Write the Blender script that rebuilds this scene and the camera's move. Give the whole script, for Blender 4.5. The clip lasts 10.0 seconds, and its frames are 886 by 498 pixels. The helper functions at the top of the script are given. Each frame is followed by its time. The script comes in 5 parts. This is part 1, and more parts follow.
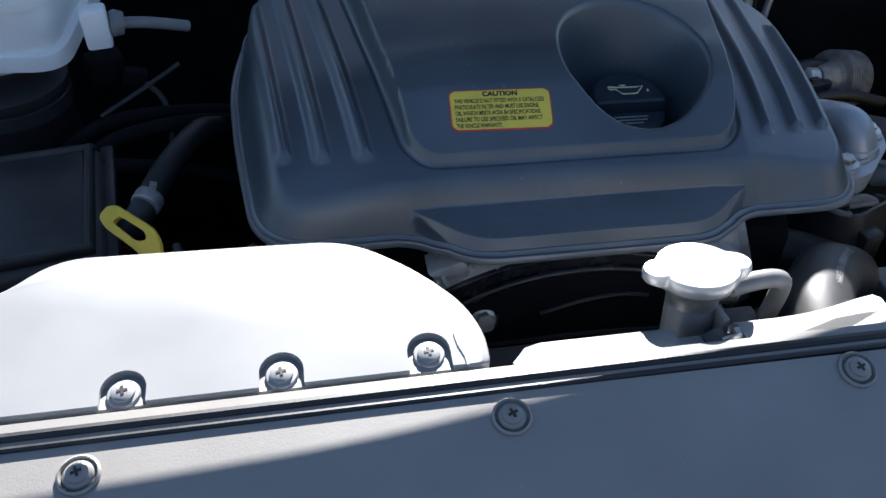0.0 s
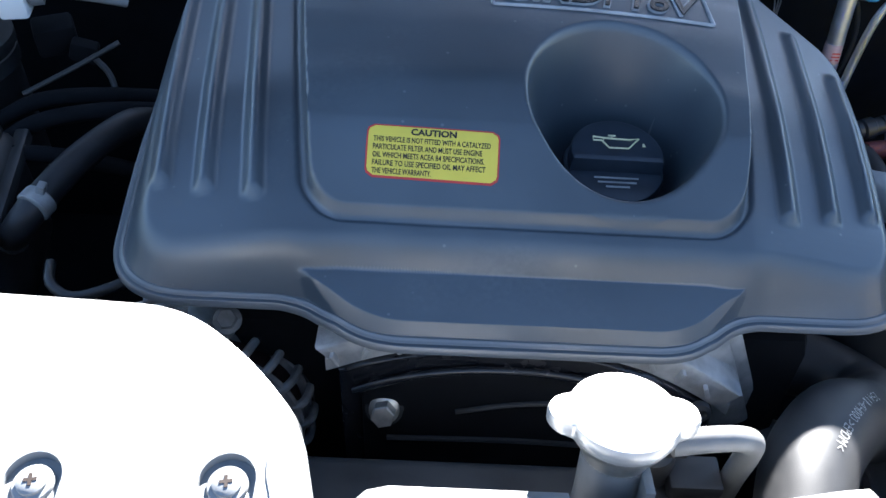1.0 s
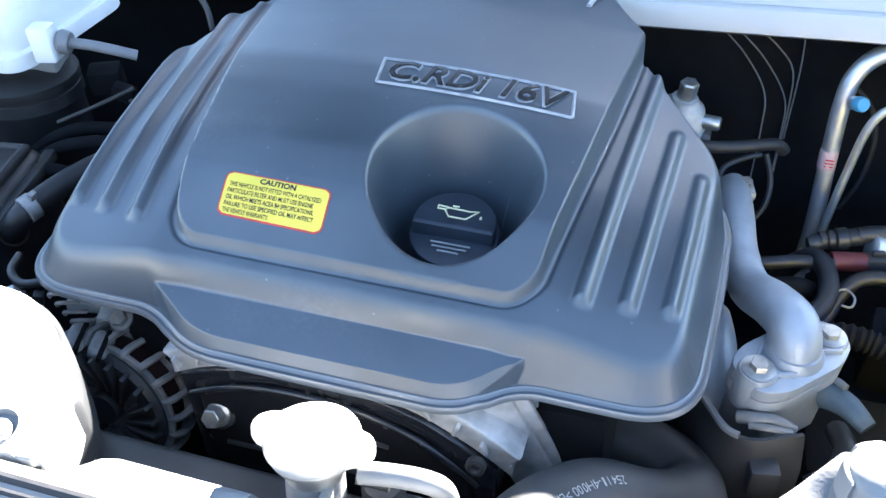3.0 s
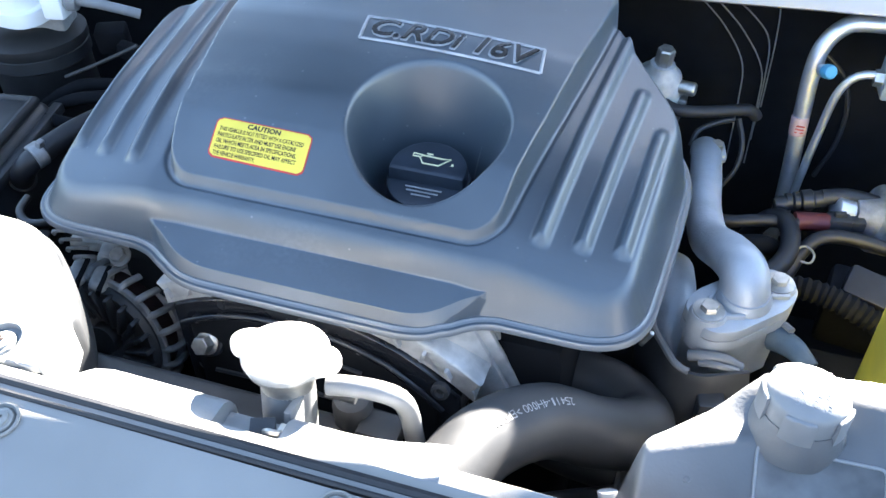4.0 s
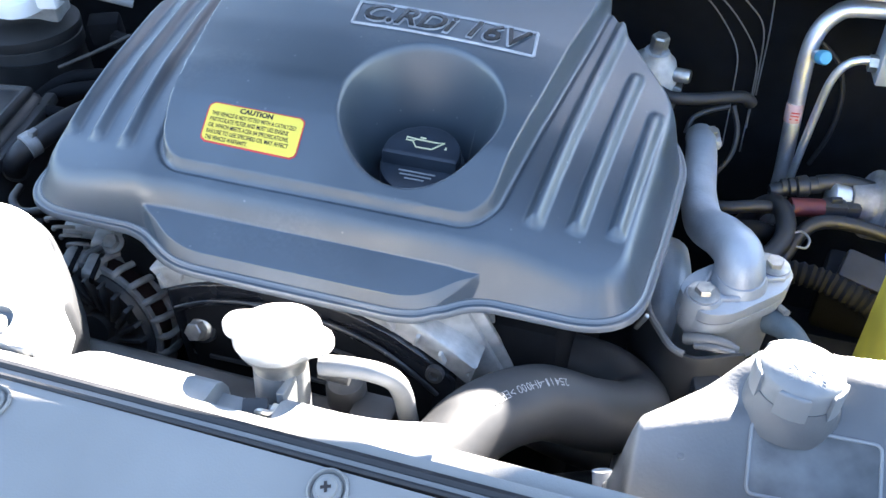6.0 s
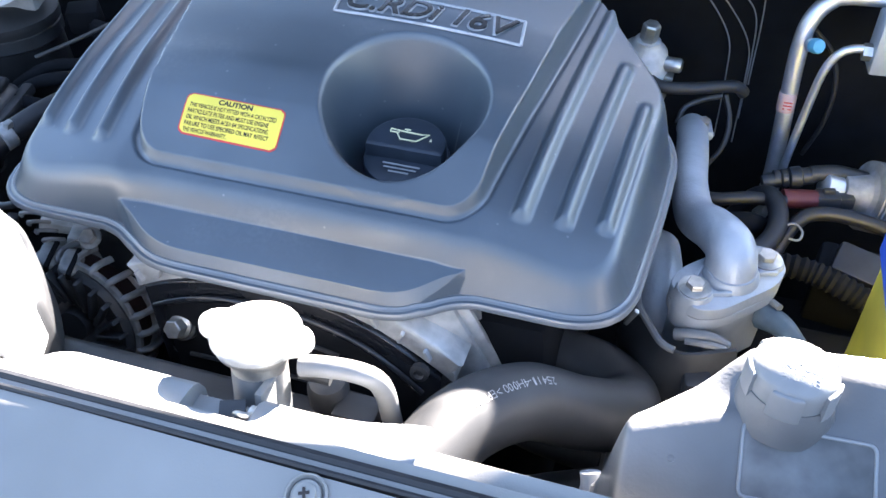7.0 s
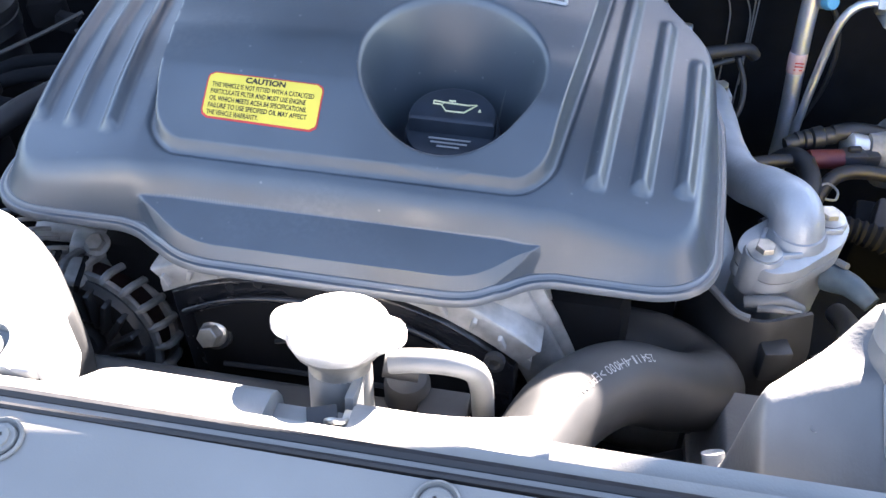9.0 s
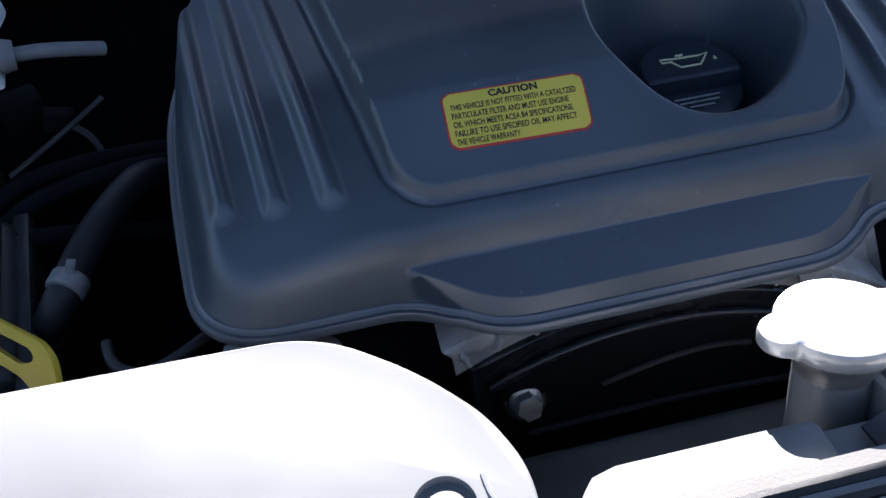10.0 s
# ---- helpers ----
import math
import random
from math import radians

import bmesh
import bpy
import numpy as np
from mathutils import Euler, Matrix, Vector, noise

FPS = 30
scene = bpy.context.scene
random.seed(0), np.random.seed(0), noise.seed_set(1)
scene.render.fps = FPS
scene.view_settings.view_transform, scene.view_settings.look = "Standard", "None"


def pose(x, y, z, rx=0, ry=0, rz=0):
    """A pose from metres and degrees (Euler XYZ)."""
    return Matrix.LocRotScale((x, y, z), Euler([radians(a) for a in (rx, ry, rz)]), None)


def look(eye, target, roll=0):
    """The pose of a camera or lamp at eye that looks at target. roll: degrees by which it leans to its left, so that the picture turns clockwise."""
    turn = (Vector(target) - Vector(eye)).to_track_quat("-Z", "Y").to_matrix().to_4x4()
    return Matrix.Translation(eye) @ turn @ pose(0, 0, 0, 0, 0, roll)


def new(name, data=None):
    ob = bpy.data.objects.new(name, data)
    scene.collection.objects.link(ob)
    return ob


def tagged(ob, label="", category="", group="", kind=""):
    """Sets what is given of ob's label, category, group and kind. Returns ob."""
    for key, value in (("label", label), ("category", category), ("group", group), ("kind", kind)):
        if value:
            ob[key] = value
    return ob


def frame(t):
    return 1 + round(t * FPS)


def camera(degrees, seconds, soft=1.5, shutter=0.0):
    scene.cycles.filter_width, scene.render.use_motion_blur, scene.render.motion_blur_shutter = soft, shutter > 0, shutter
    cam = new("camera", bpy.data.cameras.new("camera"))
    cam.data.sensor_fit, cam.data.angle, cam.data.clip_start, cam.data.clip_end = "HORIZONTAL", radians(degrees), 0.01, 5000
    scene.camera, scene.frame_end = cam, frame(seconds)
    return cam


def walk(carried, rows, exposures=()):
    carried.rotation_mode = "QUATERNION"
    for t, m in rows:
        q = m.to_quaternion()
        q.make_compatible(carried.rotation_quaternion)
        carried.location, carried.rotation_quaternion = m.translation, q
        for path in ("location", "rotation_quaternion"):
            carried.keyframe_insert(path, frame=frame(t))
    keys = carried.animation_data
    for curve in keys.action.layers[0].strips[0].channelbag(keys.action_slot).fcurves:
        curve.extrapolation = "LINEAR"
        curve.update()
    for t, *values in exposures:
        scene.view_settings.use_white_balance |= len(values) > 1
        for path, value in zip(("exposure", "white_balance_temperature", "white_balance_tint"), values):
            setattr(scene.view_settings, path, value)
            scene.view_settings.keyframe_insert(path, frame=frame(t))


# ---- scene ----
# Camera and its way
cam = camera(55.1, 10.0)
PATH = [
    (0, (-0.081, -0.01, 1.448), (0.164, 1.473, 0.128), 0.8),
    (0.5, (-0.026, 0.089, 1.496), (0.102, 1.4, -0.008), -2.4),
    (0.6, (-0.013, 0.103, 1.492), (0.077, 1.418, -0.012), -1.9),
    (1, (0.064, 0.126, 1.408), (0.059, 1.582, 0.037), 2.2),
    (1.2, (0.109, 0.132, 1.386), (0.042, 1.611, 0.042), 1.1),
    (1.5, (0.162, 0.135, 1.409), (0.035, 1.639, 0.097), -1.8),
    (1.8, (0.189, 0.122, 1.419), (0.02, 1.553, 0.033), -5.7),
    (2, (0.208, 0.132, 1.417), (0.062, 1.551, 0.014), -3.6),
    (2.5, (0.3, 0.104, 1.412), (-0.218, 1.509, 0.085), -2.9),
    (3, (0.324, 0.108, 1.45), (-0.164, 1.583, 0.189), -1.8),
    (3.2, (0.348, 0.088, 1.463), (-0.149, 1.546, 0.187), -2.3),
    (4.5, (0.372, 0.062, 1.45), (-0.136, 1.499, 0.156), -0.9),
    (5, (0.372, 0.061, 1.447), (-0.122, 1.501, 0.149), -1.1),
    (5.5, (0.376, 0.053, 1.446), (-0.135, 1.501, 0.164), -1.8),
    (7, (0.377, 0.074, 1.437), (-0.108, 1.506, 0.128), -1.5),
    (7.5, (0.38, 0.075, 1.433), (-0.096, 1.515, 0.129), -1.7),
    (8, (0.377, 0.074, 1.429), (-0.095, 1.518, 0.128), -2.2),
    (8.5, (0.355, 0.078, 1.41), (-0.091, 1.513, 0.09), -2.4),
    (9, (0.277, 0.079, 1.392), (-0.045, 1.558, 0.084), -1.2),
    (9.4, (0.156, 0.093, 1.368), (0.045, 1.599, 0.057), -2.7),
    (9.5, (0.125, 0.097, 1.363), (0.044, 1.592, 0.037), -4.8),
    (10, (-0.037, 0.154, 1.357), (0.115, 1.634, 0.02), -8.1),
]
EXPOSURES = [(0.0, 2.25, 6350, 12), (0.6, 2.4, 6450, 12), (1.0, 3.35, 6250, 11), (1.5, 4.5, 6450, 9), (2.0, 4.55, 6550, 9), (2.5, 4.52, 6600, 10), (4.5, 4.52, 6900, 10),
             (7.0, 4.52, 6900, 15), (8.0, 4.52, 7150, 17), (9.0, 4.45, 7350, 19), (9.4, 4.0, 7150, 21), (9.7, 3.05, 6850, 19), (10.0, 2.25, 6300, 17)]
walk(cam, [(t, look(eye, target, roll)) for t, eye, target, roll in PATH], EXPOSURES)

# Daylight: clear sky, sun from behind the cab
SUN_ELEV, SUN_AZ = radians(28.0), radians(15.0)
sun_dir = Vector((math.sin(SUN_AZ) * math.cos(SUN_ELEV), math.cos(SUN_AZ) * math.cos(SUN_ELEV), math.sin(SUN_ELEV)))
world = bpy.data.worlds.new("sky")
scene.world = world
world.use_nodes = True
wn = world.node_tree
sky = wn.nodes.new("ShaderNodeTexSky")
sky.sky_type = "NISHITA"
sky.sun_disc = False
sky.sun_elevation = SUN_ELEV
sky.sun_rotation = SUN_AZ
sky.dust_density = 0.3
sky.ozone_density = 2.0
bg = wn.nodes["Background"]
bg.inputs["Strength"].default_value = 0.05
wn.links.new(sky.outputs["Color"], bg.inputs["Color"])
sun_data = bpy.data.lights.new("sun", "SUN")
sun_data.energy = 5.0
sun_data.angle = radians(0.15)
sun_data.color = (1.0, 0.98, 0.95)
sun_lamp = new("sun", sun_data)
sun_lamp.matrix_world = look(Vector((0, 0, 3)) + sun_dir * 3, (0, 0, 3))


# ---- materials ----
def surface(name, color, rough=0.5, metal=0.0, vary=0.25, scale=30.0, fine=400.0, bump=0.1, dust=0.0, dust_color=(0.35, 0.33, 0.30), coat=0.0, speck=0.0, shine=0.5, scuff=0.0, edge=0.0, ior=1.5):
    """A procedural surface: base colour, two scales of variation, relief, dust or wear in patches, and edges paled by
    wear and painted highlights.
    """
    m = bpy.data.materials.new(name)
    m.use_nodes = True
    nt = m.node_tree
    n, l = nt.nodes, nt.links
    b = n["Principled BSDF"]
    tc = n.new("ShaderNodeTexCoord")
    big = n.new("ShaderNodeTexNoise")
    big.inputs["Scale"].default_value = scale
    big.inputs["Detail"].default_value = 3
    small = n.new("ShaderNodeTexNoise")
    small.inputs["Scale"].default_value = fine
    small.inputs["Detail"].default_value = 3
    l.new(tc.outputs["Object"], big.inputs["Vector"])
    l.new(tc.outputs["Object"], small.inputs["Vector"])
    ramp = n.new("ShaderNodeMapRange")
    ramp.inputs["From Min"].default_value, ramp.inputs["From Max"].default_value = 0.3, 0.7
    ramp.inputs["To Min"].default_value, ramp.inputs["To Max"].default_value = 1 - vary, 1 + vary
    l.new(big.outputs["Fac"], ramp.inputs["Value"])
    mul = n.new("ShaderNodeMix")
    mul.data_type, mul.blend_type = "RGBA", "MULTIPLY"
    mul.inputs["Factor"].default_value = 1.0
    mul.inputs["A"].default_value = (*color, 1)
    l.new(ramp.outputs["Result"], mul.inputs["B"])
    out = mul.outputs["Result"]
    if dust:
        patch = n.new("ShaderNodeTexNoise")
        patch.inputs["Scale"].default_value = scale * 0.45
        patch.inputs["Detail"].default_value = 4
        patch.inputs["Roughness"].default_value = 0.5
        l.new(tc.outputs["Object"], patch.inputs["Vector"])
        pr = n.new("ShaderNodeMapRange")
        pr.interpolation_type = "SMOOTHSTEP"
        pr.inputs["From Min"].default_value, pr.inputs["From Max"].default_value = 0.32, 0.78
        pr.inputs["To Min"].default_value, pr.inputs["To Max"].default_value = dust * 0.15, dust
        l.new(patch.outputs["Fac"], pr.inputs["Value"])
        mx = n.new("ShaderNodeMix")
        mx.data_type = "RGBA"
        mx.inputs["B"].default_value = (*dust_color, 1)
        l.new(pr.outputs["Result"], mx.inputs["Factor"])
        l.new(out, mx.inputs["A"])
        out = mx.outputs["Result"]
    if speck:
        sp = n.new("ShaderNodeTexVoronoi")
        sp.inputs["Scale"].default_value = 55
        sp.inputs["Randomness"].default_value = 1
        l.new(tc.outputs["Object"], sp.inputs["Vector"])
        sr = n.new("ShaderNodeMapRange")
        sr.inputs["From Min"].default_value, sr.inputs["From Max"].default_value = 0.03, 0.07
        sr.inputs["To Min"].default_value, sr.inputs["To Max"].default_value = speck, 0.0
        l.new(sp.outputs["Distance"], sr.inputs["Value"])
        mx = n.new("ShaderNodeMix")
        mx.data_type = "RGBA"
        mx.inputs["B"].default_value = (0.45, 0.45, 0.45, 1)
        l.new(sr.outputs["Result"], mx.inputs["Factor"])
        l.new(out, mx.inputs["A"])
        out = mx.outputs["Result"]
    if scuff:
        area, grain = n.new("ShaderNodeTexNoise"), n.new("ShaderNodeTexNoise")
        area.inputs["Scale"].default_value, area.inputs["Detail"].default_value = 11, 4
        grain.inputs["Scale"].default_value, grain.inputs["Detail"].default_value = 260, 4
        for nd in (area, grain):
            l.new(tc.outputs["Object"], nd.inputs["Vector"])
        ar, gr = n.new("ShaderNodeMapRange"), n.new("ShaderNodeMapRange")
        ar.interpolation_type = "SMOOTHSTEP"
        ar.inputs["From Min"].default_value, ar.inputs["From Max"].default_value = 0.54, 0.74
        ar.inputs["To Max"].default_value = scuff
        gr.inputs["From Min"].default_value, gr.inputs["From Max"].default_value = 0.38, 0.68
        l.new(area.outputs["Fac"], ar.inputs["Value"])
        l.new(grain.outputs["Fac"], gr.inputs["Value"])
        both = n.new("ShaderNodeMath")
        both.operation = "MULTIPLY"
        l.new(ar.outputs["Result"], both.inputs[0])
        l.new(gr.outputs["Result"], both.inputs[1])
        mx = n.new("ShaderNodeMix")
        mx.data_type = "RGBA"
        mx.inputs["B"].default_value = (0.30, 0.30, 0.30, 1)
        l.new(both.outputs["Value"], mx.inputs["Factor"])
        l.new(out, mx.inputs["A"])
        out = mx.outputs["Result"]
    # convex edges mixed paler: rubbed wear plus edge highlights put into the colour
    if edge:
        geo = n.new("ShaderNodeNewGeometry")
        er = n.new("ShaderNodeMapRange")
        er.interpolation_type = "SMOOTHSTEP"
        er.inputs["From Min"].default_value, er.inputs["From Max"].default_value = 0.506, 0.545
        er.inputs["To Max"].default_value = edge
        l.new(geo.outputs["Pointiness"], er.inputs["Value"])
        worn = n.new("ShaderNodeMath")
        worn.operation = "MULTIPLY"
        l.new(er.outputs["Result"], worn.inputs[0])
        l.new(ramp.outputs["Result"], worn.inputs[1])
        mx = n.new("ShaderNodeMix")
        mx.data_type = "RGBA"
        mx.inputs["B"].default_value = (0.24, 0.24, 0.24, 1)
        l.new(worn.outputs["Value"], mx.inputs["Factor"])
        l.new(out, mx.inputs["A"])
        out = mx.outputs["Result"]
    l.new(out, b.inputs["Base Color"])
    rr = n.new("ShaderNodeMapRange")
    rr.inputs["To Min"].default_value, rr.inputs["To Max"].default_value = max(0.03, rough - 0.12), min(1, rough + 0.12)
    l.new(big.outputs["Fac"], rr.inputs["Value"])
    l.new(rr.outputs["Result"], b.inputs["Roughness"])
    b.inputs["Metallic"].default_value = metal
    b.inputs["Coat Weight"].default_value = coat
    b.inputs["Specular IOR Level"].default_value = shine
    b.inputs["IOR"].default_value = ior
    bp = n.new("ShaderNodeBump")
    bp.inputs["Strength"].default_value = bump
    bp.inputs["Distance"].default_value = 0.001
    l.new(small.outputs["Fac"], bp.inputs["Height"])
    l.new(bp.outputs["Normal"], b.inputs["Normal"])
    return m


COVER = surface("cover_plastic", (0.028, 0.040, 0.052), 0.38, vary=0.16, scale=14, fine=900, bump=0.05, dust=0.22, dust_color=(0.165, 0.212, 0.25), speck=0.18, shine=1.0, scuff=0.07, edge=0.40)
GLOSS = surface("gloss_black_plastic", (0.013, 0.014, 0.017), 0.24, vary=0.2, scale=60, bump=0.05, dust=0.03)
OILCAP = surface("oil_cap_plastic", (0.020, 0.027, 0.038), 0.34, vary=0.2, scale=60, bump=0.05, dust=0.12, dust_color=(0.10, 0.13, 0.17))
BADGE = surface("badge_relief", (0.34, 0.34, 0.345), 0.35, vary=0.3, scale=60, bump=0.1)
BLACK = surface("black_plastic", (0.018, 0.019, 0.021), 0.45, vary=0.3, scale=40, dust=0.10, dust_color=(0.25, 0.25, 0.25))
# PITCH puts the bay's deep shade into a near-black colour, with slight dust
PITCH = surface("shade_black", (0.006, 0.0065, 0.008), 0.85, vary=0.4, scale=25, dust=0.04, dust_color=(0.07, 0.075, 0.08), shine=0.12)
RUBBER = surface("hose_rubber", (0.018, 0.018, 0.019), 0.55, vary=0.25, scale=45, fine=1500, bump=0.10, dust=0.16, dust_color=(0.13, 0.133, 0.136))
SEAL = surface("seal_rubber", (0.014, 0.014, 0.016), 0.5, vary=0.3, scale=80)
PANEL = surface("grey_trim", (0.235, 0.228, 0.215), 0.42, vary=0.13, scale=10, fine=800, bump=0.12, dust=0.30, dust_color=(0.30, 0.27, 0.23), speck=0.12, scuff=0.15)
DUCT = surface("duct_plastic", (0.245, 0.249, 0.249), 0.5, vary=0.07, scale=12, fine=1200, bump=0.04, dust=0.25, dust_color=(0.185, 0.188, 0.188))
ALLOY = surface("cast_aluminium", (0.37, 0.395, 0.42), 0.45, 0.3, vary=0.12, scale=40, fine=350, bump=0.35, dust=0.12)
CASTING = surface("dull_casting", (0.44, 0.44, 0.43), 0.55, 0.15, vary=0.3, scale=60, fine=250, bump=0.6, dust=0.3, dust_color=(0.25, 0.23, 0.2))
STEEL = surface("zinc_steel", (0.46, 0.45, 0.42), 0.38, 0.8, vary=0.2, scale=120, bump=0.15, dust=0.2)
CHROME = surface("bright_pipe", (0.66, 0.67, 0.69), 0.42, 0.8, vary=0.1, scale=60, bump=0.08)
CAPMETAL = surface("radiator_cap_metal", (0.72, 0.71, 0.69), 0.35, 0.6, vary=0.1, scale=60)
RAIL = surface("painted_rail", (0.185, 0.189, 0.193), 0.55, vary=0.2, scale=35, fine=500, bump=0.2, dust=0.3, dust_color=(0.28, 0.28, 0.28))
WHITE = surface("white_plastic", (0.78, 0.79, 0.78), 0.4, vary=0.08, scale=20, dust=0.1)
BLOCKWALL = surface("dark_wall", (0.019, 0.022, 0.027), 0.85, vary=0.2, scale=8, bump=0.3)
PAINT = surface("beige_body_paint", (0.45, 0.43, 0.40), 0.3, vary=0.05, scale=8, bump=0.03, dust=0.12, coat=0.3)
YELLOW = surface("yellow_plastic", (0.55, 0.40, 0.03), 0.4, vary=0.12, scale=40, dust=0.1)
BATTERY = surface("battery_yellow", (0.43, 0.35, 0.03), 0.45, vary=0.25, scale=22, dust=0.3, dust_color=(0.16, 0.12, 0.05))
BLUE = surface("blue_plastic", (0.015, 0.09, 0.52), 0.35, vary=0.1, scale=30)
LOOM = surface("loom_tape", (0.05, 0.085, 0.11), 0.6, vary=0.3, scale=80, dust=0.2)
TEAL = surface("teal_cap", (0.08, 0.33, 0.48), 0.4, vary=0.1, scale=60)
STICKER = surface("sticker_yellow", (0.72, 0.56, 0.07), 0.4, vary=0.04, scale=40, bump=0.03)
RED = surface("red_print", (0.55, 0.05, 0.04), 0.4, vary=0.1)
INK = surface("black_print", (0.03, 0.02, 0.015), 0.5, vary=0.1)
PALEINK = surface("pale_print", (0.30, 0.30, 0.29), 0.5, vary=0.2, scale=150)
CREAM = surface("cream_print", (0.72, 0.68, 0.42), 0.5, vary=0.05)
PINK = surface("pink_tag", (0.62, 0.42, 0.40), 0.5, vary=0.1)
REDRUBBER = surface("red_rubber", (0.13, 0.022, 0.02), 0.55, vary=0.2)
GREYHOSE = surface("clear_tube", (0.165, 0.165, 0.163), 0.4, vary=0.1, scale=60)
RESERVOIR = surface("reservoir_plastic", (0.100, 0.101, 0.103), 0.36, vary=0.5, scale=10, bump=0.2, dust=0.28, dust_color=(0.26, 0.255, 0.25))
RESCAP = surface("reservoir_cap_plastic", (0.185, 0.187, 0.19), 0.45, vary=0.12, scale=40, dust=0.15)
ALTGREY = surface("grimy_alloy", (0.27, 0.265, 0.26), 0.55, 0.2, vary=0.35, scale=70, bump=0.4, dust=0.25, dust_color=(0.07, 0.065, 0.06))
SMUDGE = surface("smudged_label", (0.045, 0.046, 0.048), 0.5, vary=0.6, scale=48, fine=500, bump=0.2, dust=0.8, dust_color=(0.24, 0.24, 0.235))
COPPER = surface("copper_coil", (0.030, 0.013, 0.012), 0.5, 0.4, vary=0.3)
GLAZE = surface("tinted_glass", (0.02, 0.022, 0.024), 0.08, vary=0.05, bump=0.0)
TARMAC = surface("asphalt", (0.055, 0.055, 0.055), 0.9, vary=0.25, scale=6, fine=120, bump=0.8, dust=0.1)


# ---- mesh tools ----
def thing(name, at, label, category, group="", kind=""):
    ob = new(name)
    ob.empty_display_size = 0.02
    ob.matrix_world = Matrix.Translation(at)
    return tagged(ob, label, category, group, kind)


def part(name, bm, material, parent=None, label="", smooth=True, angle=40):
    """Link a bmesh, in world coordinates, as one mesh under a thing or a part."""
    me = bpy.data.meshes.new(name)
    bm.normal_update()
    bm.to_mesh(me)
    bm.free()
    me.materials.append(material)
    if smooth:
        me.shade_smooth()
        me.set_sharp_from_angle(angle=radians(angle))
    ob = new(name, me)
    if parent is not None:
        ob.parent = parent
        top = parent
        while top.parent is not None:
            top = top.parent
        ob.matrix_parent_inverse = Matrix.Identity(4) if parent.type == "MESH" else top.matrix_basis.inverted()
    if label:
        ob["label"] = label
    return ob


def loft(rings, closed_ring=True, cap=True, closed_path=False):
    """Skin a list of rings (lists of points with equal counts)."""
    bm = bmesh.new()
    vs = [[bm.verts.new(p) for p in r] for r in rings]
    n = len(rings[0])
    m = len(vs)
    for i in range(m if closed_path else m - 1):
        a, b = vs[i], vs[(i + 1) % m]
        for j in range(n if closed_ring else n - 1):
            bm.faces.new((a[j], a[(j + 1) % n], b[(j + 1) % n], b[j]))
    if cap and closed_ring and not closed_path:
        bm.faces.new(list(reversed(vs[0])))
        bm.faces.new(vs[-1])
    bmesh.ops.recalc_face_normals(bm, faces=bm.faces)
    return bm


def spline(pts, step=0.006):
    """Catmull-Rom through the points, resampled at about even steps."""
    p = [Vector(q) for q in pts]
    p = [p[0] * 2 - p[1]] + p + [p[-1] * 2 - p[-2]]
    out = []
    for i in range(1, len(p) - 2):
        k = max(2, int((p[i + 1] - p[i]).length / step))
        for j in range(k):
            t = j / k
            a, b, c, d = p[i - 1], p[i], p[i + 1], p[i + 2]
            out.append(0.5 * ((2 * b) + (c - a) * t + (2 * a - 5 * b + 4 * c - d) * t * t + (3 * b - a - 3 * c + d) * t ** 3))
    out.append(p[-2])
    return out


def frames(path, up=(0, 0, 1)):
    """Side and up vectors along a path, without twist."""
    res = []
    u = Vector(up)
    for i in range(len(path)):
        d = (path[min(i + 1, len(path) - 1)] - path[max(i - 1, 0)]).normalized()
        u = (u - d * u.dot(d)).normalized()
        res.append((d.cross(u), u.copy(), d))
    return res


def tube(pts, radius, seg=16, step=0.006, raw=False):
    """A round tube along a smooth path; radius a number or a function of 0..1."""
    path = [Vector(q) for q in pts] if raw else spline(pts, step)
    fr = frames(path)
    rings = []
    for i, (q, (s, u, d)) in enumerate(zip(path, fr)):
        r = radius(i / (len(path) - 1)) if callable(radius) else radius
        rings.append([q + (s * math.cos(a) + u * math.sin(a)) * r for a in (2 * math.pi * k / seg for k in range(seg))])
    return loft(rings)


def lathe(profile, m, seg=32):
    """Turn (radius, height) pairs round the z axis of m."""
    rings = [[m @ Vector((r * math.cos(a), r * math.sin(a), z)) for a in (2 * math.pi * k / seg for k in range(seg))] for r, z in profile]
    return loft(rings)


def block(size, m, bevel=0.003, seg=2, taper=1.0):
    """A box centred at m with rounded edges; taper scales its top."""
    bm = bmesh.new()
    bmesh.ops.create_cube(bm, size=1)
    for v in bm.verts:
        k = taper if v.co.z > 0 else 1.0
        v.co = Vector((v.co.x * size[0] * k, v.co.y * size[1] * k, v.co.z * size[2]))
    if bevel:
        bmesh.ops.bevel(bm, geom=list(bm.edges), offset=bevel, segments=seg, profile=0.5, affect="EDGES")
    bmesh.ops.transform(bm, matrix=m, verts=bm.verts)
    return bm


def rounded(points, radius, seg=6):
    """Round the corners of a polygon of (x, y); radius a number or one per corner."""
    out = []
    n = len(points)
    for i in range(n):
        p, a, b = Vector(points[i]), Vector(points[i - 1]), Vector(points[(i + 1) % n])
        r = radius[i] if isinstance(radius, (list, tuple)) else radius
        da, db = (a - p), (b - p)
        k = min(r, da.length * 0.48, db.length * 0.48)
        s, e = p + da.normalized() * k, p + db.normalized() * k
        for j in range(seg + 1):
            t = j / seg
            out.append(((1 - t) ** 2 * s + 2 * t * (1 - t) * p + t * t * e).to_tuple())
    return out


